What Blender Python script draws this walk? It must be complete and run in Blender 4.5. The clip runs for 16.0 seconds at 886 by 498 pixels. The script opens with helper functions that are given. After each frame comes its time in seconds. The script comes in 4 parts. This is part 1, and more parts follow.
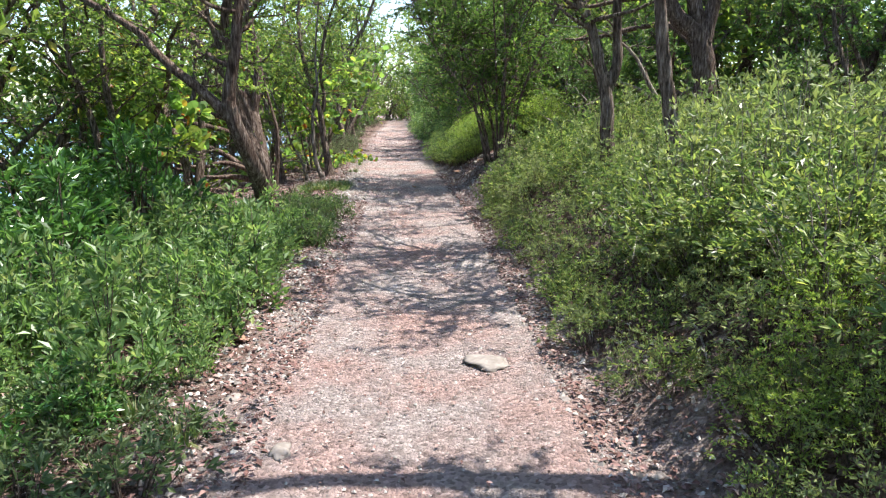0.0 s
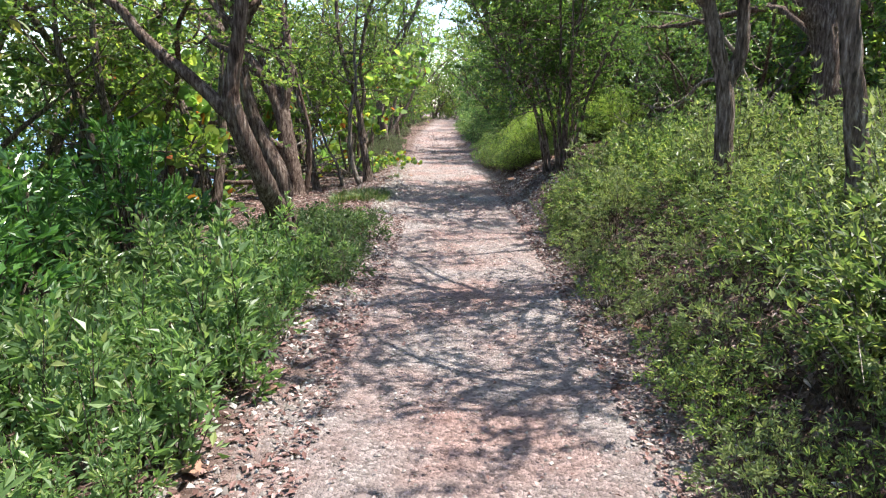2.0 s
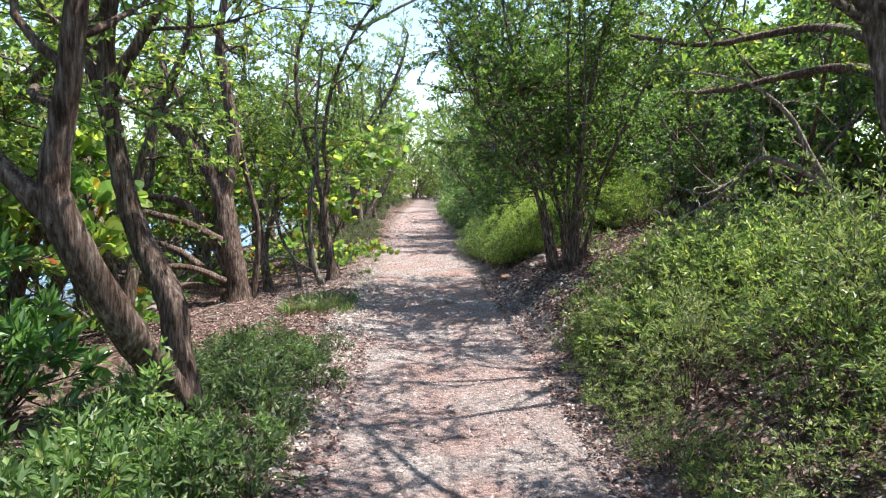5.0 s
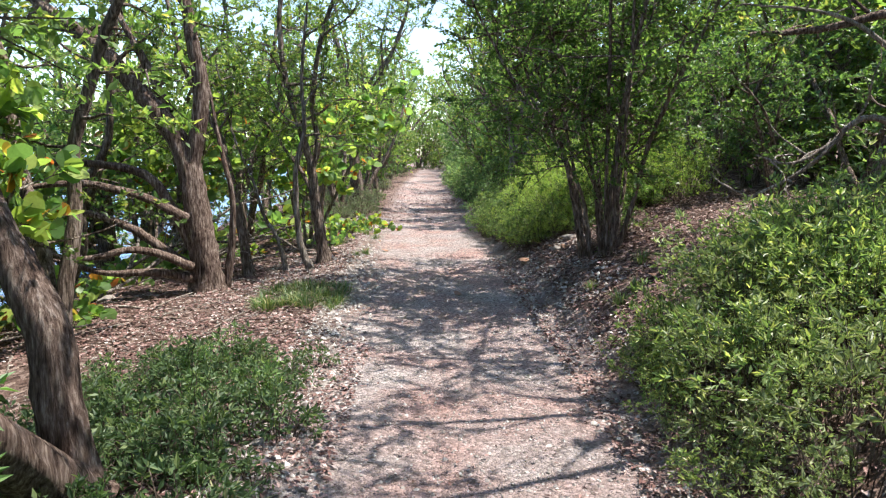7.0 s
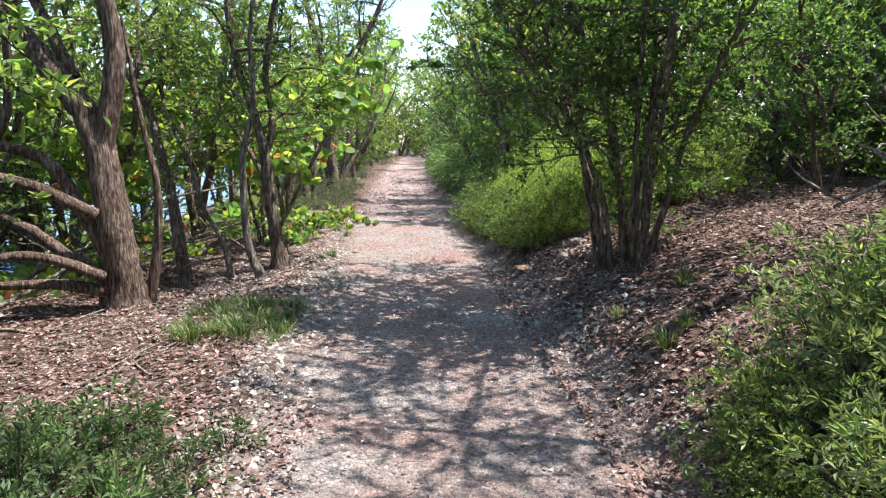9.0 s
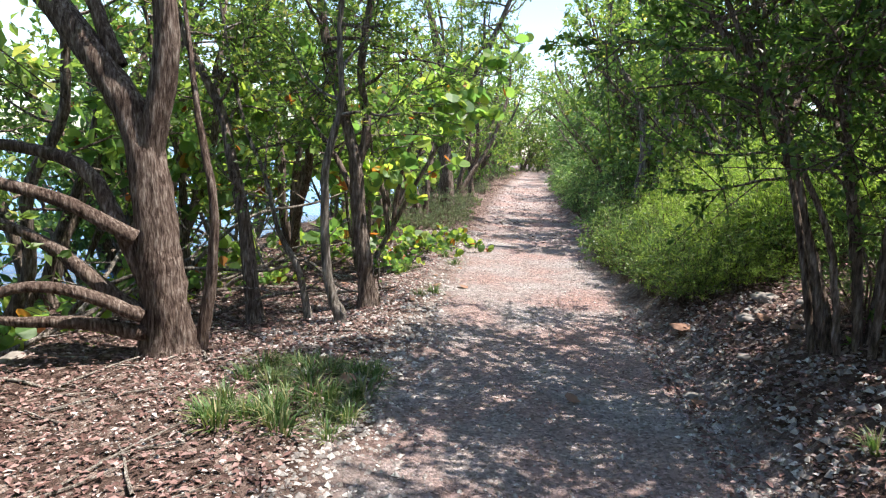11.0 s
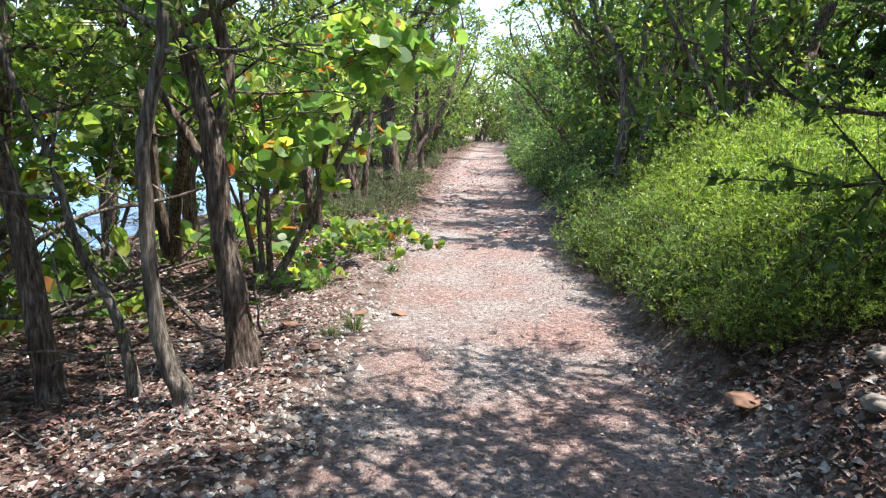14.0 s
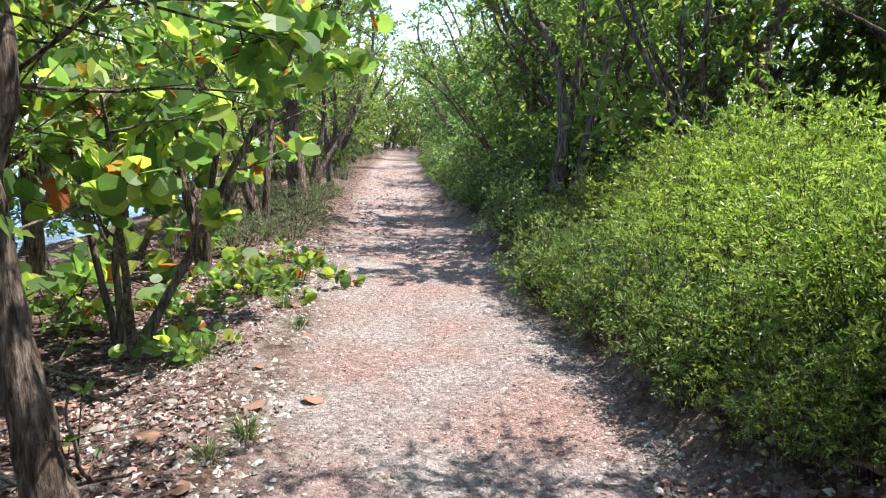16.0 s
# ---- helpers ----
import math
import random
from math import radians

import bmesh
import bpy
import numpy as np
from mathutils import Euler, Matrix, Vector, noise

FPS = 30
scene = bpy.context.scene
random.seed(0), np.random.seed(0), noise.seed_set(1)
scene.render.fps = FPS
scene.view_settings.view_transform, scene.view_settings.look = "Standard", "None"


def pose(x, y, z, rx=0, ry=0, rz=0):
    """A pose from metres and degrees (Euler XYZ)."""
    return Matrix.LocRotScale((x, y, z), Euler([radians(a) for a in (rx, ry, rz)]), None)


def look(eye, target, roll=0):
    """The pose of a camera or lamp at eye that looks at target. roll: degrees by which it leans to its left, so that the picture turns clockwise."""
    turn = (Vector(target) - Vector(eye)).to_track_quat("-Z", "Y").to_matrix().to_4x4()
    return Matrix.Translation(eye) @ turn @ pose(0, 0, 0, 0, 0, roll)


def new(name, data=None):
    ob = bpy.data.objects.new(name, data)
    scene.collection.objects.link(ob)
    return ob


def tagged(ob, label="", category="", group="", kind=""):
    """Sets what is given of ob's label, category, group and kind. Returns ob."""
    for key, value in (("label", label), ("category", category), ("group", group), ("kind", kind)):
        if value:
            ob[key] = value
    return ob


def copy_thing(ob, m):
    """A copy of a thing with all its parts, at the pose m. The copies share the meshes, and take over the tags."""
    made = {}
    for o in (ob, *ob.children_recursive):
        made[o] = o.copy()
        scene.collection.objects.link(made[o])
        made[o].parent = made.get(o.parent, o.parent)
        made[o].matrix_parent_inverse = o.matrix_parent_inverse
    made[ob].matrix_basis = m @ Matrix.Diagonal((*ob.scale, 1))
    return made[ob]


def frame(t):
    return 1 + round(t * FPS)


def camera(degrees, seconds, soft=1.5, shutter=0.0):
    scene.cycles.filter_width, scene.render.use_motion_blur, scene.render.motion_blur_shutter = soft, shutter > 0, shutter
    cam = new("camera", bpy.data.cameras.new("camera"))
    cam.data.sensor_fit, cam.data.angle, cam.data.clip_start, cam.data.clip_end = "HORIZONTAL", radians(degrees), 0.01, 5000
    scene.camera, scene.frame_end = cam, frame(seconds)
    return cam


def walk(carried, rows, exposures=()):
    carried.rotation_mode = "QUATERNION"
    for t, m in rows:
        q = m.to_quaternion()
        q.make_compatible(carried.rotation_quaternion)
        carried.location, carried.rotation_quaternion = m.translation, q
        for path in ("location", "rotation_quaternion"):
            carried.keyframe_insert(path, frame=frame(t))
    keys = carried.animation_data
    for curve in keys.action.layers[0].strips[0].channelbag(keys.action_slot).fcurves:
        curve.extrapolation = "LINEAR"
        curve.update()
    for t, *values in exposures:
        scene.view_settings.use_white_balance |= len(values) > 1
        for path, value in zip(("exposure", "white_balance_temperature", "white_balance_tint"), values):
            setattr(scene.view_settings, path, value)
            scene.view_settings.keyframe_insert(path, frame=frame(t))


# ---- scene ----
cam = camera(65.6, 16.0, 1.2)
METRES, EYE, TILT, LEAN, TURN = 14.0, 1.6, -11.6, 0.0, 0.0
ROWS = [
    (0.0, 0.0, 0.0, 0.0, 0.0, 0.0, -0.0),
    (0.5, 0.0002, 0.0312, 0.006, 0.42, -1.06, -0.03),
    (1.0, -0.0006, 0.0639, 0.0126, 3.09, -0.67, -1.41),
    (1.5, -0.0045, 0.0978, 0.0195, 5.31, -0.15, -2.43),
    (2.0, -0.0094, 0.1279, 0.0269, 3.64, -0.16, -1.3),
    (2.5, -0.0096, 0.1595, 0.0338, 2.13, 0.83, -0.95),
    (3.0, -0.0143, 0.1895, 0.0409, 0.51, 2.3, -0.41),
    (3.5, -0.0154, 0.2151, 0.047, -1.3, 3.89, 0.72),
    (4.0, -0.0153, 0.2445, 0.057, -0.15, 6.82, 0.23),
    (6.5, -0.0321, 0.3979, 0.0856, 2.96, 4.49, -1.28),
    (7.0, -0.0311, 0.4263, 0.0915, 2.38, 3.82, -1.05),
    (7.5, -0.0324, 0.4589, 0.0976, 1.05, 3.38, -1.0),
    (8.0, -0.0316, 0.491, 0.1017, 0.17, 3.04, -1.12),
    (8.5, -0.032, 0.5214, 0.1066, 0.07, 2.8, -1.26),
    (9.0, -0.0359, 0.5518, 0.1143, 0.86, 2.86, -1.58),
    (9.5, -0.0363, 0.5857, 0.1209, 2.95, 3.11, -2.52),
    (10.0, -0.0426, 0.6185, 0.1268, 6.07, 3.2, -3.83),
    (12.5, -0.0526, 0.7732, 0.1593, 12.52, 3.97, -4.52),
    (13.0, -0.0594, 0.8025, 0.1654, 11.73, 3.26, -3.79),
    (13.5, -0.0629, 0.8318, 0.17, 9.95, 2.42, -3.58),
    (14.0, -0.0648, 0.861, 0.1753, 6.91, 1.39, -3.5),
    (14.5, -0.0699, 0.8908, 0.1815, 3.16, 0.28, -2.87),
    (15.0, -0.0728, 0.9181, 0.1858, 0.63, -0.23, -2.09),
    (15.5, -0.0759, 0.944, 0.1925, -0.27, 0.52, -1.96),
    (16.0, -0.0877, 0.9709, 0.2004, -0.6, 2.29, -1.87),
]
walk(cam, [(t, pose(0, 0, EYE, TILT, LEAN, TURN) @ pose(METRES * x, METRES * y, METRES * z, 90 + pitch, roll, yaw)) for t, x, y, z, yaw, pitch, roll in ROWS])

# ---- light ----
SUN = Vector((0.42, 0.06, 1.0)).normalized()
world = bpy.data.worlds.new("world")
scene.world = world
world.use_nodes = True
wn = world.node_tree.nodes
sky = wn.new("ShaderNodeTexSky")
sky.sky_type = "NISHITA"
sky.sun_disc = False
sky.sun_elevation = math.asin(SUN.z)
sky.sun_rotation = math.atan2(SUN.x, SUN.y)
sky.dust_density = 0.6
wn["Background"].inputs["Strength"].default_value = 0.138
world.node_tree.links.new(sky.outputs["Color"], wn["Background"].inputs["Color"])
sun = new("sun", bpy.data.lights.new("sun", "SUN"))
sun.data.energy = 5.0
sun.data.angle = radians(0.53)
sun.data.color = (1.0, 0.95, 0.87)
sun.matrix_world = look((20, 10, 30), Vector((20, 10, 30)) - SUN)
scene.view_settings.exposure = 1.37


# ---- materials ----
def material(name):
    m = bpy.data.materials.new(name)
    m.use_nodes = True
    nt = m.node_tree
    return m, nt.nodes, nt.links, nt.nodes["Principled BSDF"]


def ramp(nodes, stops):
    r = nodes.new("ShaderNodeValToRGB")
    els = r.color_ramp.elements
    while len(els) < len(stops):
        els.new(0.5)
    for e, (p, c) in zip(els, stops):
        e.position, e.color = p, (*c, 1)
    return r


def noise_tex(nodes, links, vec, scale, detail=4, rough=0.6):
    n = nodes.new("ShaderNodeTexNoise")
    n.inputs["Scale"].default_value = scale
    n.inputs["Detail"].default_value = detail
    n.inputs["Roughness"].default_value = rough
    links.new(vec, n.inputs["Vector"])
    return n


def leaf_material(name, stops, translucency=0.5, rough=0.4, gloss=0.55):
    """Leaves whose colour varies leaf by leaf and plant by plant, and which let some light through."""
    m, nodes, links, bsdf = material(name)
    geo = nodes.new("ShaderNodeNewGeometry")
    info = nodes.new("ShaderNodeObjectInfo")
    r = ramp(nodes, stops)
    links.new(geo.outputs["Random Per Island"], r.inputs["Fac"])
    hsv = nodes.new("ShaderNodeHueSaturation")
    mr = nodes.new("ShaderNodeMapRange")
    mr.inputs["To Min"].default_value, mr.inputs["To Max"].default_value = 0.8, 1.2
    links.new(info.outputs["Random"], mr.inputs["Value"])
    links.new(mr.outputs["Result"], hsv.inputs["Value"])
    links.new(r.outputs["Color"], hsv.inputs["Color"])
    tc = nodes.new("ShaderNodeTexCoord")
    n = noise_tex(nodes, links, tc.outputs["Object"], 40, 2)
    mx = nodes.new("ShaderNodeMix")
    mx.data_type, mx.blend_type = "RGBA", "MULTIPLY"
    mx.inputs["Factor"].default_value = 0.35
    links.new(hsv.outputs["Color"], mx.inputs["A"])
    links.new(n.outputs["Fac"], mx.inputs["B"])
    links.new(mx.outputs["Result"], bsdf.inputs["Base Color"])
    bsdf.inputs["Roughness"].default_value = rough
    bsdf.inputs["Specular IOR Level"].default_value = gloss
    tr = nodes.new("ShaderNodeBsdfTranslucent")
    tint = nodes.new("ShaderNodeMix")
    tint.data_type, tint.blend_type = "RGBA", "MULTIPLY"
    tint.inputs["Factor"].default_value = 1.0
    tint.inputs["B"].default_value = (1.5, 1.6, 0.95, 1)
    links.new(mx.outputs["Result"], tint.inputs["A"])
    links.new(tint.outputs["Result"], tr.inputs["Color"])
    mix = nodes.new("ShaderNodeMixShader")
    mix.inputs[0].default_value = translucency
    links.new(bsdf.outputs[0], mix.inputs[1])
    links.new(tr.outputs[0], mix.inputs[2])
    links.new(mix.outputs[0], nodes["Material Output"].inputs["Surface"])
    return m


def bark_material(name, dark, mid, light, coarse=14):
    m, nodes, links, bsdf = material(name)
    tc = nodes.new("ShaderNodeTexCoord")
    mp = nodes.new("ShaderNodeMapping")
    mp.inputs["Scale"].default_value = (1, 1, 0.16)
    links.new(tc.outputs["Object"], mp.inputs["Vector"])
    fib = noise_tex(nodes, links, mp.outputs["Vector"], coarse * 3.2, 6, 0.65)
    patch = noise_tex(nodes, links, tc.outputs["Object"], 3.5, 5, 0.6)
    r = ramp(nodes, [(0.36, dark), (0.52, mid), (0.66, light)])
    links.new(fib.outputs["Fac"], r.inputs["Fac"])
    r2 = ramp(nodes, [(0.35, (0.55, 0.5, 0.48)), (0.6, (1, 1, 1)), (0.75, (1.25, 1.25, 1.2))])
    links.new(patch.outputs["Fac"], r2.inputs["Fac"])
    mx = nodes.new("ShaderNodeMix")
    mx.data_type, mx.blend_type = "RGBA", "MULTIPLY"
    mx.inputs["Factor"].default_value = 1
    links.new(r.outputs["Color"], mx.inputs["A"])
    links.new(r2.outputs["Color"], mx.inputs["B"])
    links.new(mx.outputs["Result"], bsdf.inputs["Base Color"])
    bsdf.inputs["Roughness"].default_value = 0.92
    bsdf.inputs["Specular IOR Level"].default_value = 0.138
    b = nodes.new("ShaderNodeBump")
    b.inputs["Strength"].default_value, b.inputs["Distance"].default_value = 1.0, 0.04
    links.new(fib.outputs["Fac"], b.inputs["Height"])
    links.new(b.outputs["Normal"], bsdf.inputs["Normal"])
    return m


def speckled(name, stops, rough=0.9, scale=60):
    """Loose pieces, coloured piece by piece, with a fine mottle."""
    m, nodes, links, bsdf = material(name)
    geo = nodes.new("ShaderNodeNewGeometry")
    r = ramp(nodes, stops)
    links.new(geo.outputs["Random Per Island"], r.inputs["Fac"])
    tc = nodes.new("ShaderNodeTexCoord")
    n = noise_tex(nodes, links, tc.outputs["Object"], scale, 3)
    r2 = ramp(nodes, [(0.3, (0.65, 0.63, 0.6)), (0.7, (1.15, 1.15, 1.15))])
    links.new(n.outputs["Fac"], r2.inputs["Fac"])
    mx = nodes.new("ShaderNodeMix")
    mx.data_type, mx.blend_type = "RGBA", "MULTIPLY"
    mx.inputs["Factor"].default_value = 1
    links.new(r.outputs["Color"], mx.inputs["A"])
    links.new(r2.outputs["Color"], mx.inputs["B"])
    links.new(mx.outputs["Result"], bsdf.inputs["Base Color"])
    bsdf.inputs["Roughness"].default_value = rough
    bsdf.inputs["Specular IOR Level"].default_value = 0.25
    b = nodes.new("ShaderNodeBump")
    b.inputs["Strength"].default_value, b.inputs["Distance"].default_value = 0.5, 0.004
    links.new(n.outputs["Fac"], b.inputs["Height"])
    links.new(b.outputs["Normal"], bsdf.inputs["Normal"])
    return m


M_HERB = leaf_material("herb_leaf", [(0, (0.075, 0.14, 0.052)), (0.5, (0.155, 0.255, 0.095)), (0.85, (0.25, 0.365, 0.14)), (1, (0.39, 0.43, 0.18))])
M_GLOSSY = leaf_material("glossy_leaf", [(0, (0.045, 0.12, 0.035)), (0.6, (0.088, 0.21, 0.05)), (1, (0.19, 0.34, 0.085))], 0.35, 0.3, 0.6)
M_GREEN = leaf_material("green_shrub_leaf", [(0, (0.065, 0.115, 0.045)), (0.5, (0.135, 0.21, 0.075)), (0.85, (0.22, 0.30, 0.10)), (1, (0.34, 0.38, 0.14))])
M_SHRUB = leaf_material("shrub_leaf", [(0, (0.08, 0.13, 0.05)), (0.5, (0.17, 0.25, 0.09)), (0.8, (0.29, 0.36, 0.12)), (1, (0.46, 0.47, 0.17))])
M_LIME = leaf_material("lime_leaf", [(0, (0.13, 0.215, 0.045)), (0.5, (0.24, 0.345, 0.07)), (1, (0.40, 0.47, 0.12))], 0.45)
M_DARK = leaf_material("dark_crown_leaf", [(0, (0.06, 0.125, 0.045)), (0.6, (0.12, 0.205, 0.065)), (1, (0.22, 0.32, 0.09))], 0.48)
M_BUSH = leaf_material("bush_crown_leaf", [(0, (0.065, 0.135, 0.04)), (0.55, (0.14, 0.24, 0.065)), (1, (0.25, 0.35, 0.1))], 0.58)
M_OLIVE = leaf_material("olive_leaf", [(0, (0.127, 0.172, 0.075)), (0.5, (0.218, 0.276, 0.120)), (1, (0.368, 0.402, 0.170))], 0.35, 0.5, 0.4)
M_CROWN = leaf_material("crown_leaf", [(0, (0.088, 0.154, 0.046)), (0.5, (0.158, 0.246, 0.064)), (0.9, (0.264, 0.337, 0.092)), (1, (0.474, 0.400, 0.129))], 0.58)
M_SAGE = leaf_material("sage_leaf", [(0, (0.10, 0.13, 0.08)), (0.6, (0.17, 0.21, 0.12)), (1, (0.28, 0.30, 0.18))], 0.25, 0.7, 0.2)
M_GRAPE = leaf_material("round_leaf", [(0, (0.09, 0.17, 0.06)), (0.45, (0.17, 0.28, 0.085)), (0.93, (0.40, 0.47, 0.10)), (0.96, (0.36, 0.12, 0.03)), (1, (0.38, 0.10, 0.03))], 0.6, 0.4, 0.45)
M_GRASS = leaf_material("grass_blade", [(0, (0.06, 0.12, 0.035)), (0.65, (0.11, 0.175, 0.055)), (0.9, (0.24, 0.24, 0.11)), (1, (0.38, 0.33, 0.19))], 0.3)
M_DRY = leaf_material("dry_leaf", [(0, (0.22, 0.10, 0.07)), (0.5, (0.30, 0.17, 0.12)), (1, (0.36, 0.25, 0.19))], 0.1, 0.85, 0.12)
# leaf colour darkened to stand for the shade under the two-stemmed tree
M_LOW_SHADED = leaf_material("shaded_low_leaf", [(0, (0.055, 0.095, 0.045)), (0.6, (0.10, 0.155, 0.07)), (1, (0.18, 0.23, 0.09))], 0.4, 0.5, 0.35)
M_BARK = bark_material("grey_brown_bark", (0.05, 0.038, 0.03), (0.19, 0.145, 0.12), (0.4, 0.34, 0.3))
M_BARK_RED = bark_material("red_brown_bark", (0.045, 0.028, 0.022), (0.165, 0.118, 0.098), (0.36, 0.295, 0.255))
M_BARK_PALE = bark_material("pale_bark", (0.07, 0.06, 0.05), (0.22, 0.19, 0.165), (0.45, 0.41, 0.37))
M_DEAD = bark_material("bleached_wood", (0.12, 0.10, 0.09), (0.33, 0.29, 0.25), (0.55, 0.51, 0.46))
M_TWIG = bark_material("twig_bark", (0.05, 0.038, 0.03), (0.16, 0.125, 0.1), (0.3, 0.25, 0.21), 20)
M_LITTER = speckled("leaf_litter", [(0, (0.065, 0.036, 0.03)), (0.45, (0.158, 0.083, 0.073)), (0.8, (0.28, 0.175, 0.16)), (0.95, (0.42, 0.32, 0.30)), (1, (0.58, 0.51, 0.48))], 0.65, 45)
M_PEBBLE = speckled("pebble", [(0, (0.16, 0.14, 0.13)), (0.6, (0.29, 0.26, 0.245)), (1, (0.58, 0.55, 0.52))], 0.9, 50)
M_ROCK = speckled("pale_rock", [(0, (0.17, 0.15, 0.135)), (1, (0.28, 0.25, 0.23))], 0.9, 18)


def ground_material():
    m, nodes, links, bsdf = material("path_and_forest_floor")
    tc = nodes.new("ShaderNodeTexCoord")
    co = tc.outputs["Object"]
    at = nodes.new("ShaderNodeAttribute")
    at.attribute_name = "worn"
    edge = noise_tex(nodes, links, co, 2.2, 5, 0.65)
    add = nodes.new("ShaderNodeMath")
    add.operation = "MULTIPLY_ADD"
    add.inputs[1].default_value = 0.9
    links.new(edge.outputs["Fac"], add.inputs[0])
    links.new(at.outputs["Fac"], add.inputs[2])
    mask = nodes.new("ShaderNodeMapRange")
    mask.inputs["From Min"].default_value, mask.inputs["From Max"].default_value = 0.75, 1.15
    links.new(add.outputs[0], mask.inputs["Value"])
    # crushed stone path
    big = noise_tex(nodes, links, co, 1.1, 5, 0.6)
    grit = nodes.new("ShaderNodeTexVoronoi")
    grit.inputs["Scale"].default_value = 48
    links.new(co, grit.inputs["Vector"])
    fine = noise_tex(nodes, links, co, 85, 4, 0.7)
    tone = ramp(nodes, [(0.32, (0.318, 0.205, 0.182)), (0.43, (0.318, 0.228, 0.21)), (0.55, (0.3, 0.247, 0.235)), (0.7, (0.372, 0.33, 0.317))])
    links.new(big.outputs["Fac"], tone.inputs["Fac"])
    grains = ramp(nodes, [(0.0, (0.42, 0.41, 0.41)), (0.4, (0.95, 0.94, 0.93)), (0.8, (1.2, 1.2, 1.2)), (1, (1.75, 1.76, 1.76))])
    sep = nodes.new("ShaderNodeSeparateColor")
    links.new(grit.outputs["Color"], sep.inputs[0])
    links.new(sep.outputs[0], grains.inputs["Fac"])
    m1 = nodes.new("ShaderNodeMix")
    m1.data_type, m1.blend_type = "RGBA", "MULTIPLY"
    m1.inputs["Factor"].default_value = 0.8
    links.new(tone.outputs["Color"], m1.inputs["A"])
    links.new(grains.outputs["Color"], m1.inputs["B"])
    # forest floor: rotting leaves and soil
    vl = nodes.new("ShaderNodeTexVoronoi")
    vl.inputs["Scale"].default_value = 21
    links.new(co, vl.inputs["Vector"])
    sep2 = nodes.new("ShaderNodeSeparateColor")
    links.new(vl.outputs["Color"], sep2.inputs[0])
    lit = ramp(nodes, [(0, (0.055, 0.033, 0.027)), (0.4, (0.115, 0.075, 0.063)), (0.75, (0.205, 0.148, 0.13)), (1, (0.38, 0.305, 0.275))])
    links.new(sep2.outputs[1], lit.inputs["Fac"])
    soil = ramp(nodes, [(0.35, (0.6, 0.55, 0.52)), (0.65, (1.1, 1.05, 1))])
    links.new(fine.outputs["Fac"], soil.inputs["Fac"])
    m2 = nodes.new("ShaderNodeMix")
    m2.data_type, m2.blend_type = "RGBA", "MULTIPLY"
    m2.inputs["Factor"].default_value = 1
    links.new(lit.outputs["Color"], m2.inputs["A"])
    links.new(soil.outputs["Color"], m2.inputs["B"])
    fin = nodes.new("ShaderNodeMix")
    fin.data_type = "RGBA"
    links.new(mask.outputs["Result"], fin.inputs["Factor"])
    links.new(m2.outputs["Result"], fin.inputs["A"])
    links.new(m1.outputs["Result"], fin.inputs["B"])
    links.new(fin.outputs["Result"], bsdf.inputs["Base Color"])
    bsdf.inputs["Roughness"].default_value = 0.93
    bsdf.inputs["Specular IOR Level"].default_value = 0.2
    hsum = nodes.new("ShaderNodeMath")
    hsum.operation = "MULTIPLY_ADD"
    hsum.inputs[1].default_value = -0.7
    links.new(grit.outputs["Distance"], hsum.inputs[0])
    links.new(fine.outputs["Fac"], hsum.inputs[2])
    b = nodes.new("ShaderNodeBump")
    b.inputs["Strength"].default_value, b.inputs["Distance"].default_value = 1.0, 0.03
    links.new(hsum.outputs[0], b.inputs["Height"])
    links.new(b.outputs["Normal"], bsdf.inputs["Normal"])
    return m


def water_material():
    m, nodes, links, bsdf = material("bay_water")
    tc = nodes.new("ShaderNodeTexCoord")
    n = noise_tex(nodes, links, tc.outputs["Object"], 1.8, 5, 0.6)
    big = noise_tex(nodes, links, tc.outputs["Object"], 0.05, 3, 0.5)
    r = ramp(nodes, [(0.35, (0.06, 0.15, 0.33)), (0.65, (0.10, 0.23, 0.44))])
    links.new(big.outputs["Fac"], r.inputs["Fac"])
    links.new(r.outputs["Color"], bsdf.inputs["Base Color"])
    bsdf.inputs["Roughness"].default_value = 0.2
    bsdf.inputs["Specular IOR Level"].default_value = 0.25
    b = nodes.new("ShaderNodeBump")
    b.inputs["Strength"].default_value, b.inputs["Distance"].default_value = 0.5, 0.15
    links.new(n.outputs["Fac"], b.inputs["Height"])
    links.new(b.outputs["Normal"], bsdf.inputs["Normal"])
    return m


M_GROUND = ground_material()
M_WATER = water_material()

# ---- the lie of the land ----
MID_Y = [-40, 0, 2.75, 6.2, 8.5, 11.7, 16, 18.4, 21.4, 26, 31.5, 42, 70, 95, 140]
MID_X = [0.8, 0.05, -0.05, -0.22, -0.31, -0.49, -0.86, -1.08, -1.35, -1.75, -2.27, -2.98, -4.2, -7.5, -18]


def middle(y):
    """The middle of the path at y."""
    return np.interp(y, MID_Y, MID_X)


def lumps(x, y):
    return (np.sin(1.7 * x + 0.9 * y) * np.sin(1.3 * y - 0.6 * x + 1) * 0.5 + 0.3 * np.sin(3.9 * x - 2.1 * y + 2) * np.sin(4.3 * y + 1.1 * x)
            + 0.2 * np.sin(8.3 * x + 5.1 * y) * np.sin(7.7 * y - 4.9 * x))


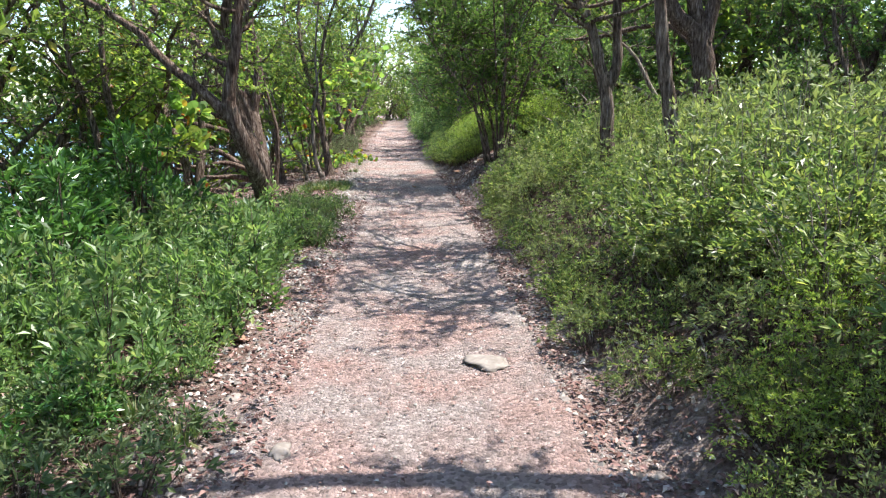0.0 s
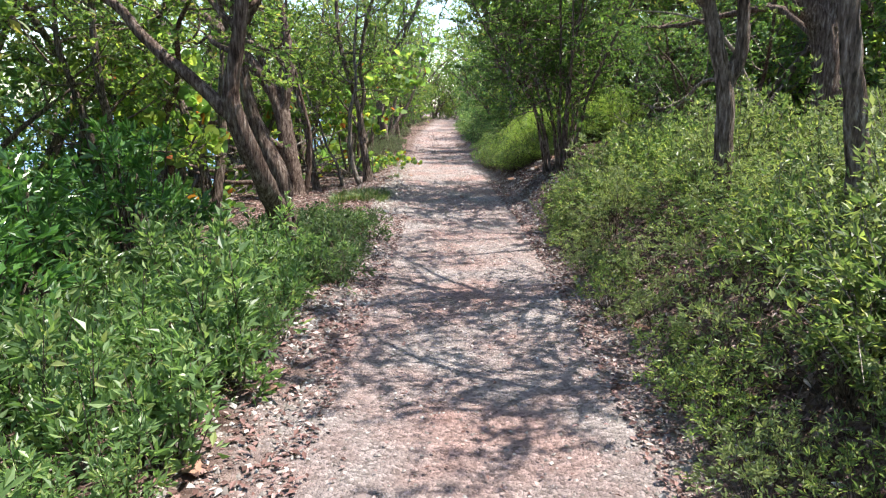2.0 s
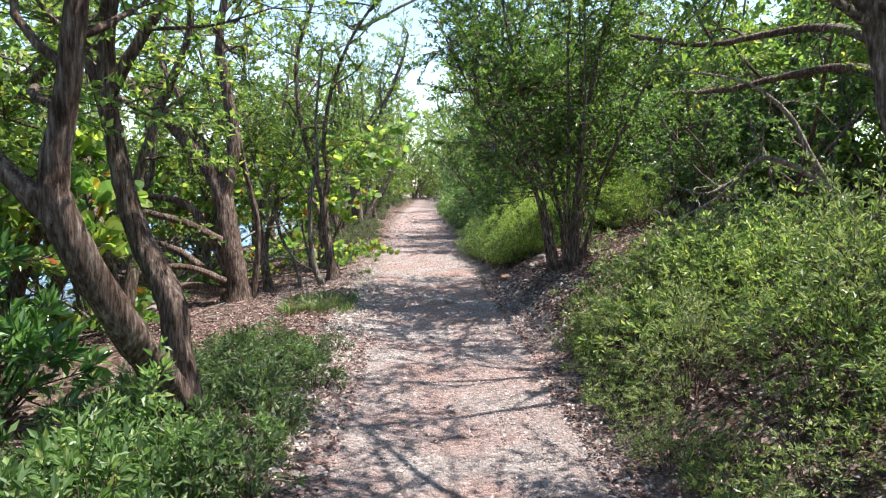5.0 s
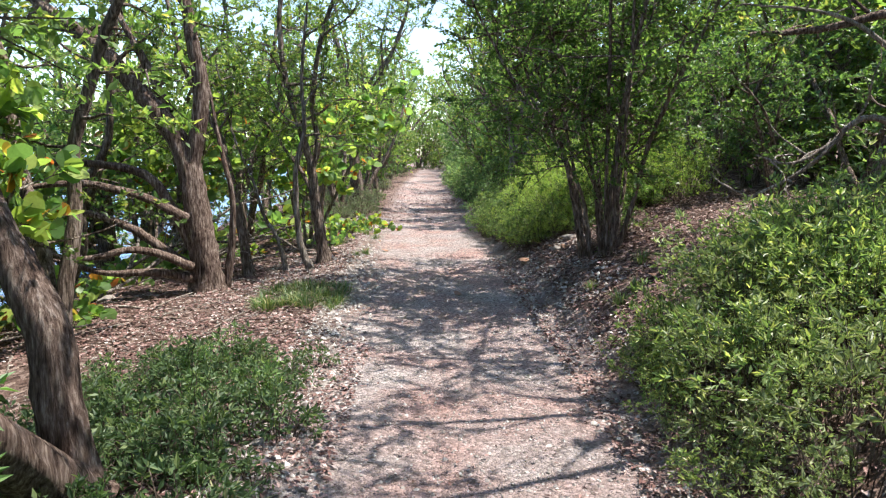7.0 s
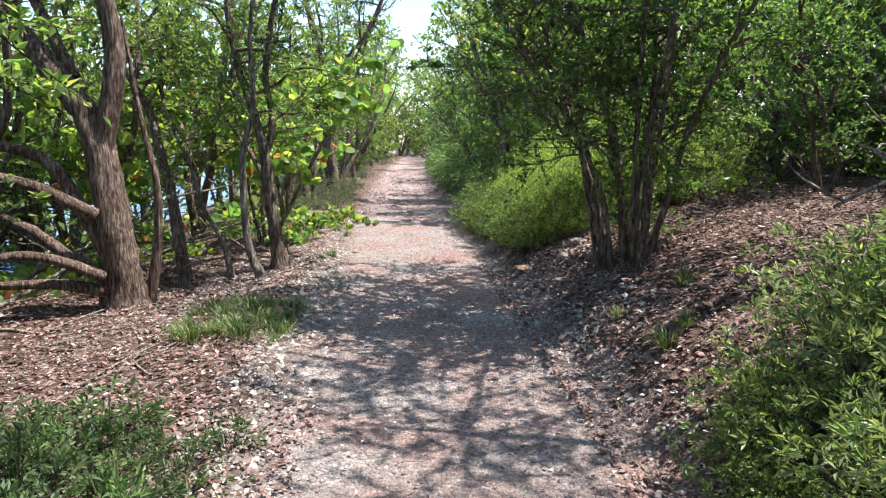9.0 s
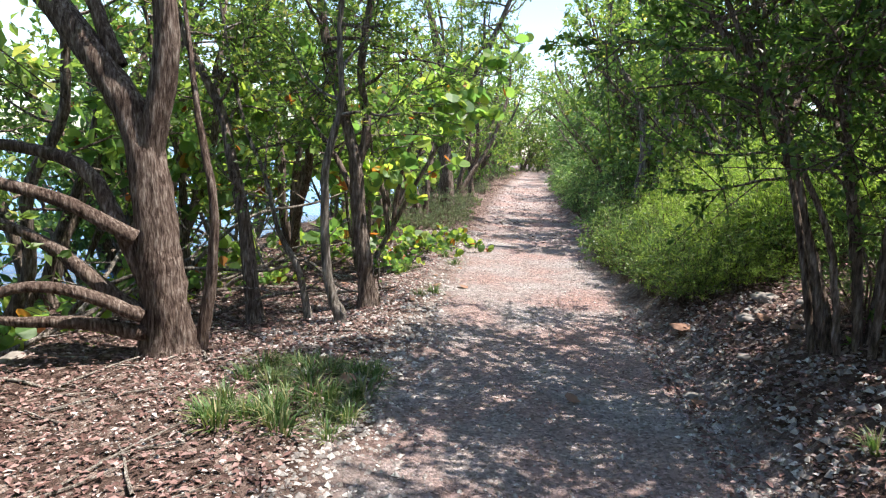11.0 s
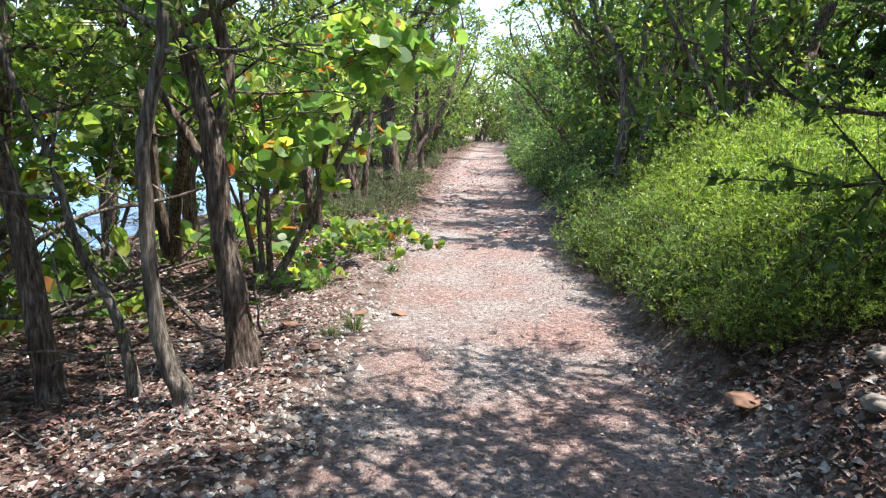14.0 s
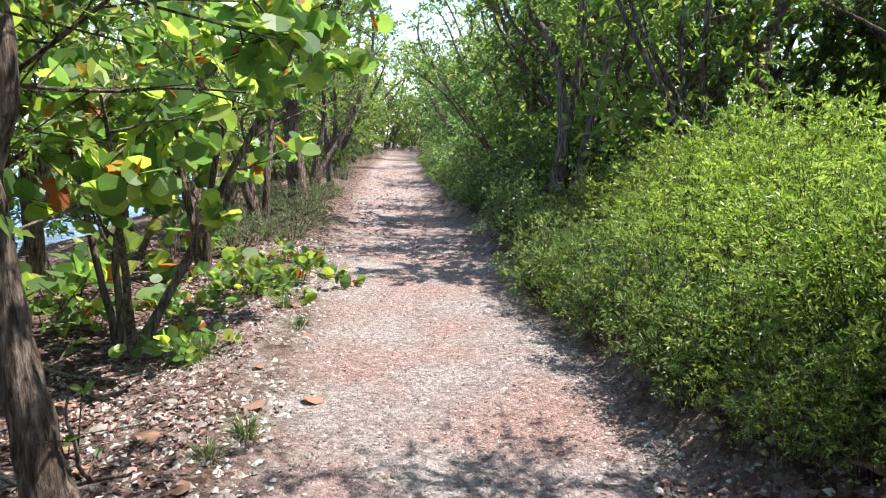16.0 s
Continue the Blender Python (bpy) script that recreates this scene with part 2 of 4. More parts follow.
def height(x, y):
    """Ground height: a level path, a bank that climbs on one side, a floor that falls to the water on the other."""
    x, y = np.asarray(x, float), np.asarray(y, float)
    d = x - middle(y)
    right, left = np.maximum(d - 1.1, 0), np.maximum(-d - 1.1, 0)
    z = 1.0 * (1 - np.exp(-right / 1.05)) + 0.045 * np.minimum(right, 40)
    z = z + 0.06 * np.exp(-((left - 0.5) / 0.45) ** 2) * (left > 0) - 0.05 * np.minimum(left, 3) - 0.24 * np.clip(left - 3, 0, 7)
    rough = np.clip(np.maximum(right, left) / 1.2, 0, 1)
    z = z + lumps(x, y) * (0.012 + 0.05 * rough) - 0.03 * np.exp(-(d / 0.7) ** 2)
    return z + 0.35 * np.clip((y - 34) / 40, 0, 1)


def ground_z(x, y):
    return float(height(x, y))


def make_mesh(name, verts, faces, mat, smooth=False):
    me = bpy.data.meshes.new(name)
    verts = np.asarray(verts, np.float32)
    faces = np.asarray(faces, np.int32)
    n, k = faces.shape
    me.vertices.add(len(verts))
    me.vertices.foreach_set("co", verts.ravel())
    me.loops.add(n * k)
    me.loops.foreach_set("vertex_index", faces.ravel())
    me.polygons.add(n)
    me.polygons.foreach_set("loop_start", np.arange(0, n * k, k, dtype=np.int32))
    me.polygons.foreach_set("use_smooth", np.full(n, smooth))
    me.update(calc_edges=True)
    me.materials.append(mat)
    return me


def part(name, me, parent, label=""):
    ob = new(name, me)
    ob.parent = parent
    if label:
        ob["label"] = label
    return ob


def spaced(lo, hi, step, far, grow=1.25):
    mid = list(np.arange(lo, hi, step))
    a, s, below = lo, step, []
    while a > far[0]:
        s *= grow
        a -= s
        below.append(a)
    a, s, above = hi, step, []
    while a < far[1]:
        above.append(a)
        s *= grow
        a += s
    return np.array(below[::-1] + mid + above)


xs = spaced(-5.5, 4.5, 0.1, (-1500, 1500))
ys = spaced(0.5, 28, 0.11, (-1500, 1500), 1.12)
gx, gy = np.meshgrid(xs, ys)
gz = height(gx, gy)
gz = np.where(np.abs(gx) + np.abs(gy) > 300, np.minimum(gz, 1.5), gz)
fr = np.random.RandomState(5)
gz += fr.normal(0, 0.004, gz.shape)
W = len(xs)
ii, jj = np.meshgrid(np.arange(len(ys) - 1), np.arange(W - 1), indexing="ij")
q = (ii * W + jj).ravel()
me = make_mesh("ground", np.stack([gx, gy, gz], -1).reshape(-1, 3), np.stack([q, q + 1, q + W + 1, q + W], -1), M_GROUND, True)
worn = np.clip(1.0 - (np.abs(gx - middle(gy)) - 0.55) / 1.1, -0.5, 1.0)
worn = np.maximum(worn, 0.62 * np.exp(-((gx - middle(gy) + 1.7) / 0.8) ** 2 - ((gy - 19.5) / 3.0) ** 2))
at = me.attributes.new("worn", "FLOAT", "POINT")
at.data.foreach_set("value", worn.ravel().astype(np.float32))
tagged(new("ground", me), "pinkish crushed stone path through brown leaf litter", "ground", kind="structure")
me = make_mesh("water", [(-1600, -1600, -0.95), (-5, -1600, -0.95), (-5, 1600, -0.95), (-1600, 1600, -0.95)], [(0, 1, 2, 3)], M_WATER)
tagged(new("water", me), "calm blue bay water behind the trees", "water", kind="structure")


# ---- growing things ----
def smooth_line(pts, n):
    """n points of a Catmull-Rom curve through pts."""
    p = np.asarray(pts, float)
    p = np.vstack([2 * p[0] - p[1], p, 2 * p[-1] - p[-2]])
    t = np.linspace(0, len(p) - 3 - 1e-6, n)
    i = t.astype(int)
    f = (t - i)[:, None]
    a, b, c, d = p[i], p[i + 1], p[i + 2], p[i + 3]
    return 0.5 * (2 * b + (c - a) * f + (2 * a - 5 * b + 4 * c - d) * f ** 2 + (3 * b - a - 3 * c + d) * f ** 3)


def tube(line, radii, sides, rng=None, ridges=0.0):
    """Vertices and quads of a limb with a round, ridged section."""
    p = np.asarray(line, float)
    n = len(p)
    tan = np.gradient(p, axis=0)
    tan /= np.linalg.norm(tan, axis=1)[:, None] + 1e-9
    ref = np.array([0.0, 1.0, 0.0]) if abs(tan[0][1]) < 0.9 else np.array([1.0, 0, 0])
    u = ref - tan * (tan @ ref)[:, None]
    u /= np.linalg.norm(u, axis=1)[:, None] + 1e-9
    v = np.cross(tan, u)
    a = np.linspace(0, 2 * np.pi, sides, endpoint=False)
    rad = np.repeat(np.asarray(radii, float)[:, None], sides, 1)
    if ridges:
        ph = rng.uniform(0, 6.28, 4)
        s = np.linspace(0, 1, n)[:, None] * n * 0.35
        rad = rad * (1 + ridges * (np.sin(3 * a + ph[0] + 0.5 * s) * 0.5 + np.sin(5 * a + ph[1] - 0.4 * s) * 0.4 + 0.35 * np.sin(1.1 * s + ph[2] + 2 * a))
                     + ridges * 0.5 * rng.normal(0, 1, rad.shape))
    verts = (p[:, None, :] + rad[:, :, None] * (np.cos(a)[None, :, None] * u[:, None, :] + np.sin(a)[None, :, None] * v[:, None, :])).reshape(-1, 3)
    i, j = np.meshgrid(np.arange(n - 1), np.arange(sides), indexing="ij")
    k = (j + 1) % sides
    return verts, np.stack([i * sides + j, i * sides + k, (i + 1) * sides + k, (i + 1) * sides + j], -1).reshape(-1, 4)


def join(bits):
    vs, fs, o = [], [], 0
    for v, f in bits:
        vs.append(v)
        fs.append(f + o)
        o += len(v)
    return np.vstack(vs), np.vstack(fs)


def unit(a):
    return a / (np.linalg.norm(a, axis=-1, keepdims=True) + 1e-9)


def leaf_mesh(name, rng, base, way, length, width, mat, shape="blade", up=0.9):
    """Many leaves: each springs from base along way. shape: blade (two facets), round (six facets)."""
    base, way = np.asarray(base), unit(np.asarray(way))
    n = len(base)
    length = length * rng.uniform(0.6, 1.3, n)[:, None]
    nor = rng.normal(0, 0.65, (n, 3)) + np.array([0.25, 0.1, up])
    side = unit(np.cross(way, nor))
    nor = np.cross(side, way)
    half = 0.5 * width * length * rng.uniform(0.8, 1.2, n)[:, None]
    if shape == "blade":
        bend = rng.uniform(-0.05, 0.22, n)[:, None] * length
        cols = [base, base + way * length * 0.45 + side * half + nor * length * 0.08, base + way * length - nor * bend,
                base + way * length * 0.45 - side * half + nor * length * 0.08]
        tri = [(0, 1, 2), (0, 2, 3)]
    else:
        cup = rng.uniform(-0.1, 0.16, n)[:, None] * length
        cols = [base, base + way * length * 0.12 + side * half * 0.75 + cup * nor, base + way * length * 0.5 + side * half * 1.05 + cup * nor * 1.3,
                base + way * length * 0.88 + side * half * 0.7 + cup * nor * 0.6, base + way * length * 0.98 - nor * 0.3 * cup, base + way * length * 0.88 - side * half * 0.7 + cup * nor * 0.6,
                base + way * length * 0.5 - side * half * 1.05 + cup * nor * 1.3, base + way * length * 0.12 - side * half * 0.75 + cup * nor]
        tri = [(0, 1, 2), (0, 2, 3), (0, 3, 4), (0, 4, 5), (0, 5, 6), (0, 6, 7)]
    k = len(cols)
    verts = np.stack(cols, 1).reshape(-1, 3)
    faces = (np.arange(n)[:, None, None] * k + np.array(tri)[None]).reshape(-1, 3)
    return make_mesh(name, verts, faces, mat)


def sprays(rng, lines, count, reach, leaf_n, droop=0.1, start=0.25):
    """Twigs that spring from lines, and where leaves sit on them. lines: arrays of points."""
    twigs, base, way = [], [], []
    for line in lines:
        n = len(line)
        for _ in range(count):
            f = rng.uniform(start, 1.0) * (n - 1)
            i = min(int(f), n - 2)
            p0 = line[i] + (line[i + 1] - line[i]) * (f - i)
            along = unit(line[i + 1] - line[i])
            d = unit(rng.normal(0, 1, 3) * np.array([1, 1, 0.6]) + 0.7 * along + np.array([0, 0, 0.25]))
            ln = reach * rng.uniform(0.5, 1.25)
            p1 = p0 + d * ln * 0.55 + rng.normal(0, 0.06, 3) * ln
            p2 = p0 + d * ln + rng.normal(0, 0.12, 3) * ln - np.array([0, 0, droop * ln])
            twigs.append(np.array([p0, p1, p2]))
            t = rng.uniform(0.15, 1.0, leaf_n)[:, None]
            base.append(np.where(t < 0.5, p0 + (p1 - p0) * 2 * t, p1 + (p2 - p1) * (2 * t - 1)))
            way.append(unit(rng.normal(0, 0.75, (leaf_n, 3)) + d * 0.7))
    return twigs, np.vstack(base), np.vstack(way)


def limbs_from(rng, line, count, reach, start, lift=0.35):
    """Crooked side branches from a stem, as arrays of points."""
    out = []
    n = len(line)
    for k in range(count):
        f = (start + (1 - start) * (k + rng.uniform(0.1, 0.9)) / count) * (n - 1)
        i = min(int(f), n - 2)
        p = line[i] + (line[i + 1] - line[i]) * (f - i)
        a = rng.uniform(0, 2 * np.pi)
        d = unit(np.array([np.cos(a), np.sin(a), lift + rng.normal(0, 0.3)]))
        ln = reach * rng.uniform(0.55, 1.2) * (1.15 - 0.5 * f / n)
        pts = [p]
        for s in range(4):
            d = unit(d + rng.normal(0, 0.28, 3) + np.array([0, 0, 0.05]))
            pts.append(pts[-1] + d * ln / 4)
        out.append(np.array(pts))
    return out


def tree(name, stems, seed, bark, leaf, label, category="tree", limb_n=9, limb_reach=1.4, twig_n=9, twig_reach=0.55, leaf_n=24, leaf_len=0.062, leaf_wide=0.5,
         start=0.45, shape="blade", extra=(), group="", flare=1.5, lift=0.35, up=0.9, fine=True, bare=False):
    """A tree from its stems, each a (list of points, base radius, tip radius). extra: more bare limbs of the same form, with a few leaves."""
    rng = np.random.RandomState(seed)
    root = np.array(stems[0][0][0], float)
    thing = new(name)
    thing.location = root
    tagged(thing, label, category, group)
    thin, boughs = [], []
    for k, (pts, r0, r1) in enumerate([*stems, *extra]):
        pts = np.asarray(pts, float) - root
        n = max(10, int(np.linalg.norm(np.diff(pts, axis=0), axis=1).sum() / (0.11 if fine else 0.3)))
        line = smooth_line(pts, n)
        line[2:] += np.cumsum(rng.normal(0, 0.004, (n - 2, 3)), 0)
        s = np.linspace(0, 1, n)
        rad = r0 + (r1 - r0) * s ** 1.1
        if k < len(stems) and pts[0][2] < 0.3:
            drop = np.linalg.norm(line - line[0], axis=1)
            rad = rad * (1 + (flare - 1) * np.exp(-drop / 0.16))
        v, f = tube(line, rad, (20 if r0 > 0.09 else 12 if r0 > 0.04 else 8) if fine else 6, rng, 0.085)
        stem = part("stem" if k < len(stems) else "branch", make_mesh("stem", v, f, bark, True), thing)
        cnt = limb_n if k < len(stems) else max(2, limb_n // 2)
        if bare and k >= len(stems):  # low branches without leaves
            continue
        ls = limbs_from(rng, line, cnt, limb_reach, start if k < len(stems) else 0.35, lift)
        for l in ls:
            k2 = 8 if fine else 4
            bough = tube(smooth_line(l, k2), np.linspace(min(0.03, r1 * 0.8 + 0.004), 0.005, k2), 5 if fine else 3, rng, 0.05)
            if fine:
                part("limb", make_mesh("limb", *bough, bark, True), stem)
            else:
                boughs.append(bough)
        thin += ls
        thin.append(line[int(n * 0.75):])
    twigs, base, way = sprays(rng, thin, twig_n, twig_reach, leaf_n)
    if boughs:
        part("bough_tangle", make_mesh("bough_tangle", *join(boughs), bark, True), thing)["kind"] = "stuff"
    if fine:
        part("twig_spray", make_mesh("twig_spray", *join([tube(t[::2], (0.006, 0.002), 3) for t in twigs]), M_TWIG), thing)["kind"] = "stuff"
    part("crown", leaf_mesh("crown", rng, base, way, leaf_len, leaf_wide, leaf, shape, up), thing)["kind"] = "stuff"
    return thing


def plant(name, seed, leaf, label, category, stem_n, tall, spread, leaf_n, leaf_len, leaf_wide, shape="blade", twig=M_TWIG, thick=0.005, low=0.15, curve=0.5, up=0.5, side=0.035, tuft_n=6, at=(0, 0, 0)):
    """A shrub or herb: many arching stems from one foot, leafy along their length."""
    rng = np.random.RandomState(seed)
    thing = new(name)
    thing.location = at
    tagged(thing, label, category)
    bits, base, way = [], [], []
    for _ in range(stem_n):
        a, out = rng.uniform(0, 2 * np.pi), math.sqrt(rng.uniform(0.01, 1))
        h = tall * rng.uniform(0.6, 1.1) * (1 - 0.8 * out ** 2.2)
        d = np.array([np.cos(a), np.sin(a), 0]) * out * spread
        foot = d * 0.25
        tip = d * rng.uniform(0.85, 1.15) + np.array([0, 0, h])
        kink = foot + (tip - foot) * 0.5 + np.array([0, 0, curve * 0.22 * tall * (0.4 + out)]) + rng.normal(0, 0.05 * tall, 3)
        line = smooth_line([foot - np.array([0, 0, 0.06]), kink, tip], 5)
        bits.append(tube(line[::2], np.linspace(thick, thick * 0.35, 3), 3))
        knots = max(2, leaf_n // tuft_n)
        t = np.repeat((low + (1 - low) * rng.uniform(0, 1, knots) ** 0.8) * 3.999, tuft_n)
        t[:tuft_n] = 3.9
        i = t.astype(int)
        b = line[i] + (line[i + 1] - line[i]) * (t - i)[:, None]
        away = np.repeat(rng.normal(0, 1, (knots, 3)) * np.array([1, 1, 0.6]), tuft_n, 0)
        jit = rng.normal(0, 1, b.shape) * np.array([1, 1, 0.7])
        base.append(b + away * side + jit * leaf_len * 0.18)
        way.append(unit(jit + unit(line[i + 1] - line[i]) * 0.7 + away * 0.4 + np.array([0, 0, 0.25])))
    part("woody_base", make_mesh("woody_base", *join(bits), twig), thing)["kind"] = "stuff"
    part("foliage", leaf_mesh("foliage", rng, np.vstack(base), np.vstack(way), leaf_len, leaf_wide, leaf, shape, up), thing)["kind"] = "stuff"
    return thing


def tuft(name, seed, label, blades, tall, spread):
    rng = np.random.RandomState(seed)
    thing = new(name)
    tagged(thing, label, "grass")
    vs, fs = [], []
    for b in range(blades):
        a, lean = rng.uniform(0, 6.283), rng.uniform(0.1, 1.0)
        h = tall * rng.uniform(0.5, 1.1)
        d = np.array([np.cos(a), np.sin(a), 0])
        s = np.array([-d[1], d[0], 0]) * 0.004 * rng.uniform(0.7, 1.4)
        p0 = d * rng.uniform(0, 0.25) * spread - np.array([0, 0, 0.04])
        p1 = p0 + d * lean * spread * 0.35 + np.array([0, 0, h * 0.6])
        p2 = p0 + d * lean * spread + np.array([0, 0, h * (1 - 0.3 * lean)])
        k = len(vs)
        vs += [p0 - s, p0 + s, p1 + s, p1 - s, p2]
        fs += [(k, k + 1, k + 2), (k, k + 2, k + 3), (k + 3, k + 2, k + 4)]
    part("foliage", make_mesh("foliage", vs, fs, M_GRASS), thing)["kind"] = "stuff"
    return thing


def scatter(kinds, places, seed, group, size=(0.8, 1.2), sink=0.02, taper=False):
    """Copies of the kinds at places, turned and sized at random; the kinds themselves take the first places."""
    rng = random.Random(seed)
    for k, (x, y) in enumerate(places):
        src = kinds[k % len(kinds)]
        s = rng.uniform(*size)
        if taper:  # lower towards the path
            s *= 0.68 + 0.32 * min(1, max(0, (abs(x - float(middle(y))) - 1.2) / 1.5))
        m = Matrix.LocRotScale((x, y, ground_z(x, y) - sink), Euler((rng.uniform(-0.08, 0.08), rng.uniform(-0.08, 0.08), rng.uniform(0, 6.28))), (1, 1, 1))
        ob = src if k < len(kinds) else copy_thing(src, m)
        ob.matrix_basis = m @ Matrix.Diagonal((s, s, s * rng.uniform(0.85, 1.15), 1))
        ob["group"] = group


def strip(seed, n, y0, y1, e0, e1, side, gap=0.0):
    """Places beside the path: e0 to e1 metres from its middle, on side +1 or -1, no two nearer than gap."""
    rng = random.Random(seed)
    out = []
    for _ in range(n * 12):
        y, e = rng.uniform(y0, y1), rng.uniform(e0, e1)
        p = (float(middle(y)) + side * e, y)
        if all((p[0] - a) ** 2 + (p[1] - b) ** 2 > gap * gap for a, b in out):
            out.append(p)
        if len(out) == n:
            break
    return out


# ---- trees that the path passes ----
tree("tree", [([(-2.27, 9.05, -0.06), (-2.3, 9.05, 0.3), (-2.33, 9.05, 0.6), (-2.36, 9.05, 0.9), (-2.44, 9.05, 1.08), (-2.54, 9.05, 1.28), (-2.65, 9.05, 1.6), (-2.7, 9.05, 1.95), (-2.75, 9.05, 2.3), (-2.68, 9.05, 3.0), (-2.3, 9.1, 3.8), (-1.8, 9.2, 4.7)], 0.115, 0.035),
              ([(-2.25, 9.02, 0.0), (-2.26, 8.85, 0.22), (-2.24, 8.5, 0.55), (-2.22, 8.15, 0.84), (-2.29, 7.92, 1.22), (-2.37, 7.8, 1.56), (-2.36, 7.8, 1.8), (-2.3, 7.8, 2.1), (-2.23, 7.8, 2.6), (-2.1, 7.9, 3.5), (-1.7, 8.0, 4.6)], 0.12, 0.035)],
     1, M_BARK_RED, M_CROWN, "gnarled two-stemmed tree with reddish grey bark beside the path", extra=[
         ([(-2.36, 7.8, 1.48), (-2.7, 7.8, 1.8), (-3.12, 7.8, 2.15), (-3.43, 7.8, 2.47), (-4.2, 7.8, 2.9), (-5.0, 7.7, 3.3)], 0.062, 0.02),
         ([(-2.75, 9.05, 2.25), (-2.55, 9.05, 2.6), (-2.2, 9.1, 3.1), (-1.7, 9.3, 3.7)], 0.045, 0.015),
         ([(-2.7, 9.05, 1.95), (-2.9, 9.1, 2.5), (-3.1, 9.2, 3.1), (-3.2, 9.2, 3.8)], 0.04, 0.012),
         # two unseen limbs high over the path, added to shade the left floor
         ([(-1.95, 9.15, 4.5), (-1.2, 9.7, 4.9), (-0.5, 10.5, 5.2), (0.1, 11.4, 5.4)], 0.045, 0.012),
         ([(-1.75, 8.0, 4.5), (-1.0, 8.6, 4.9), (-0.3, 9.2, 5.2), (0.2, 9.6, 5.3)], 0.045, 0.012)], limb_n=9, start=0.68, flare=1.6, limb_reach=1.5, twig_n=10)
tree("tree", [([(-3.8, 14.6, -0.16), (-3.84, 14.6, 0.4), (-3.88, 14.6, 0.85), (-4.02, 14.6, 1.66), (-4.36, 14.6, 2.2), (-5.03, 14.6, 2.91), (-5.69, 14.5, 3.42), (-6.5, 14.4, 4.3)], 0.19, 0.06),
              ([(-3.95, 14.6, 1.5), (-3.8, 14.6, 2.3), (-3.91, 14.6, 3.2), (-3.97, 14.6, 3.8), (-3.7, 14.5, 5.2)], 0.105, 0.04)],
     2, M_BARK_RED, M_CROWN, "stout forked tree with shaggy reddish bark on leaf litter", extra=[
         ([(-4.2, 14.6, 2.15), (-4.5, 14.6, 2.75), (-4.75, 14.6, 3.2), (-5.0, 14.7, 3.7), (-5.2, 14.8, 4.6)], 0.06, 0.015),
         ([(-3.9, 14.55, 0.35), (-4.2, 14.5, 1.0), (-4.45, 14.5, 1.36), (-5.0, 14.5, 1.5), (-5.87, 14.5, 1.57), (-6.8, 14.4, 1.9)], 0.07, 0.03),
         ([(-3.88, 14.55, 0.15), (-4.3, 14.4, 0.5), (-4.64, 14.4, 0.74), (-5.1, 14.4, 0.9), (-5.8, 14.3, 1.05), (-6.6, 14.2, 1.2)], 0.065, 0.03),
         ([(-3.95, 14.4, 0.85), (-4.4, 14.1, 1.15), (-5.0, 13.8, 1.3), (-5.8, 13.5, 1.2)], 0.06, 0.025),
         ([(-3.9, 14.4, 0.25), (-4.4, 14.0, 0.5), (-4.9, 13.6, 0.45), (-5.6, 13.2, 0.7)], 0.055, 0.02),
         ([(-3.85, 14.5, 0.08), (-4.3, 14.2, 0.2), (-4.8, 14.0, 0.22), (-5.5, 13.8, 0.45)], 0.06, 0.025),
         ([(-3.62, 14.75, -0.1), (-3.53, 14.8, 0.5), (-3.5, 14.8, 1.14), (-3.68, 14.85, 1.83), (-3.9, 15, 2.8)], 0.055, 0.015)], limb_n=11, start=0.64, flare=1.5, bare=True)
tree("tree", [([(-2.68, 16.35, 0.0), (-2.74, 16.35, 0.5), (-2.81, 16.35, 0.95), (-2.84, 16.35, 1.5), (-3.0, 16.35, 2.0), (-3.2, 16.35, 2.71), (-3.3, 16.4, 3.8), (-3.0, 16.5, 4.9)], 0.088, 0.025),
              ([(-2.84, 16.35, 1.45), (-2.76, 16.35, 1.83), (-2.84, 16.35, 2.5), (-2.6, 16.3, 3.6), (-2.0, 16.2, 4.6), (-1.2, 16.0, 5.3)], 0.05, 0.018)],
     3, M_BARK, M_CROWN, "slim dark tree forking at head height by the path", limb_n=11, start=0.55, extra=[
         ([(-2.8, 16.4, 0.9), (-3.05, 16.5, 1.4), (-3.3, 16.6, 1.7), (-3.7, 16.8, 2.2)], 0.04, 0.012),
         # these two reach over the path above the view, added to cast shade leftwards
         ([(-2.0, 16.2, 4.6), (-1.1, 15.6, 5.2), (-0.2, 15.0, 5.6)], 0.03, 0.01), ([(-2.2, 16.25, 4.3), (-1.2, 16.9, 5.0), (-0.4, 17.5, 5.4)], 0.03, 0.01)])
tree("tree", [([(-2.72, 15.7, -0.03), (-2.88, 15.7, 0.42), (-2.93, 15.7, 1.09), (-2.91, 15.7, 1.55), (-2.81, 15.7, 2.03), (-2.83, 15.7, 2.7), (-2.7, 15.7, 4.0)], 0.05, 0.018)],
     44, M_BARK_PALE, M_CROWN, "thin crooked sapling with pale flaking bark", limb_n=7, start=0.6, limb_reach=1.0)
tree("tree", [([(-3.12, 15.85, -0.05), (-3.26, 15.9, 0.43), (-3.45, 15.9, 0.78), (-3.6, 15.9, 1.26), (-3.88, 15.9, 1.91), (-4.1, 15.9, 2.9)], 0.034, 0.012)],
     5, M_BARK_PALE, M_CROWN, "thin leaning sapling on leaf litter", limb_n=6, start=0.5, limb_reach=0.9)
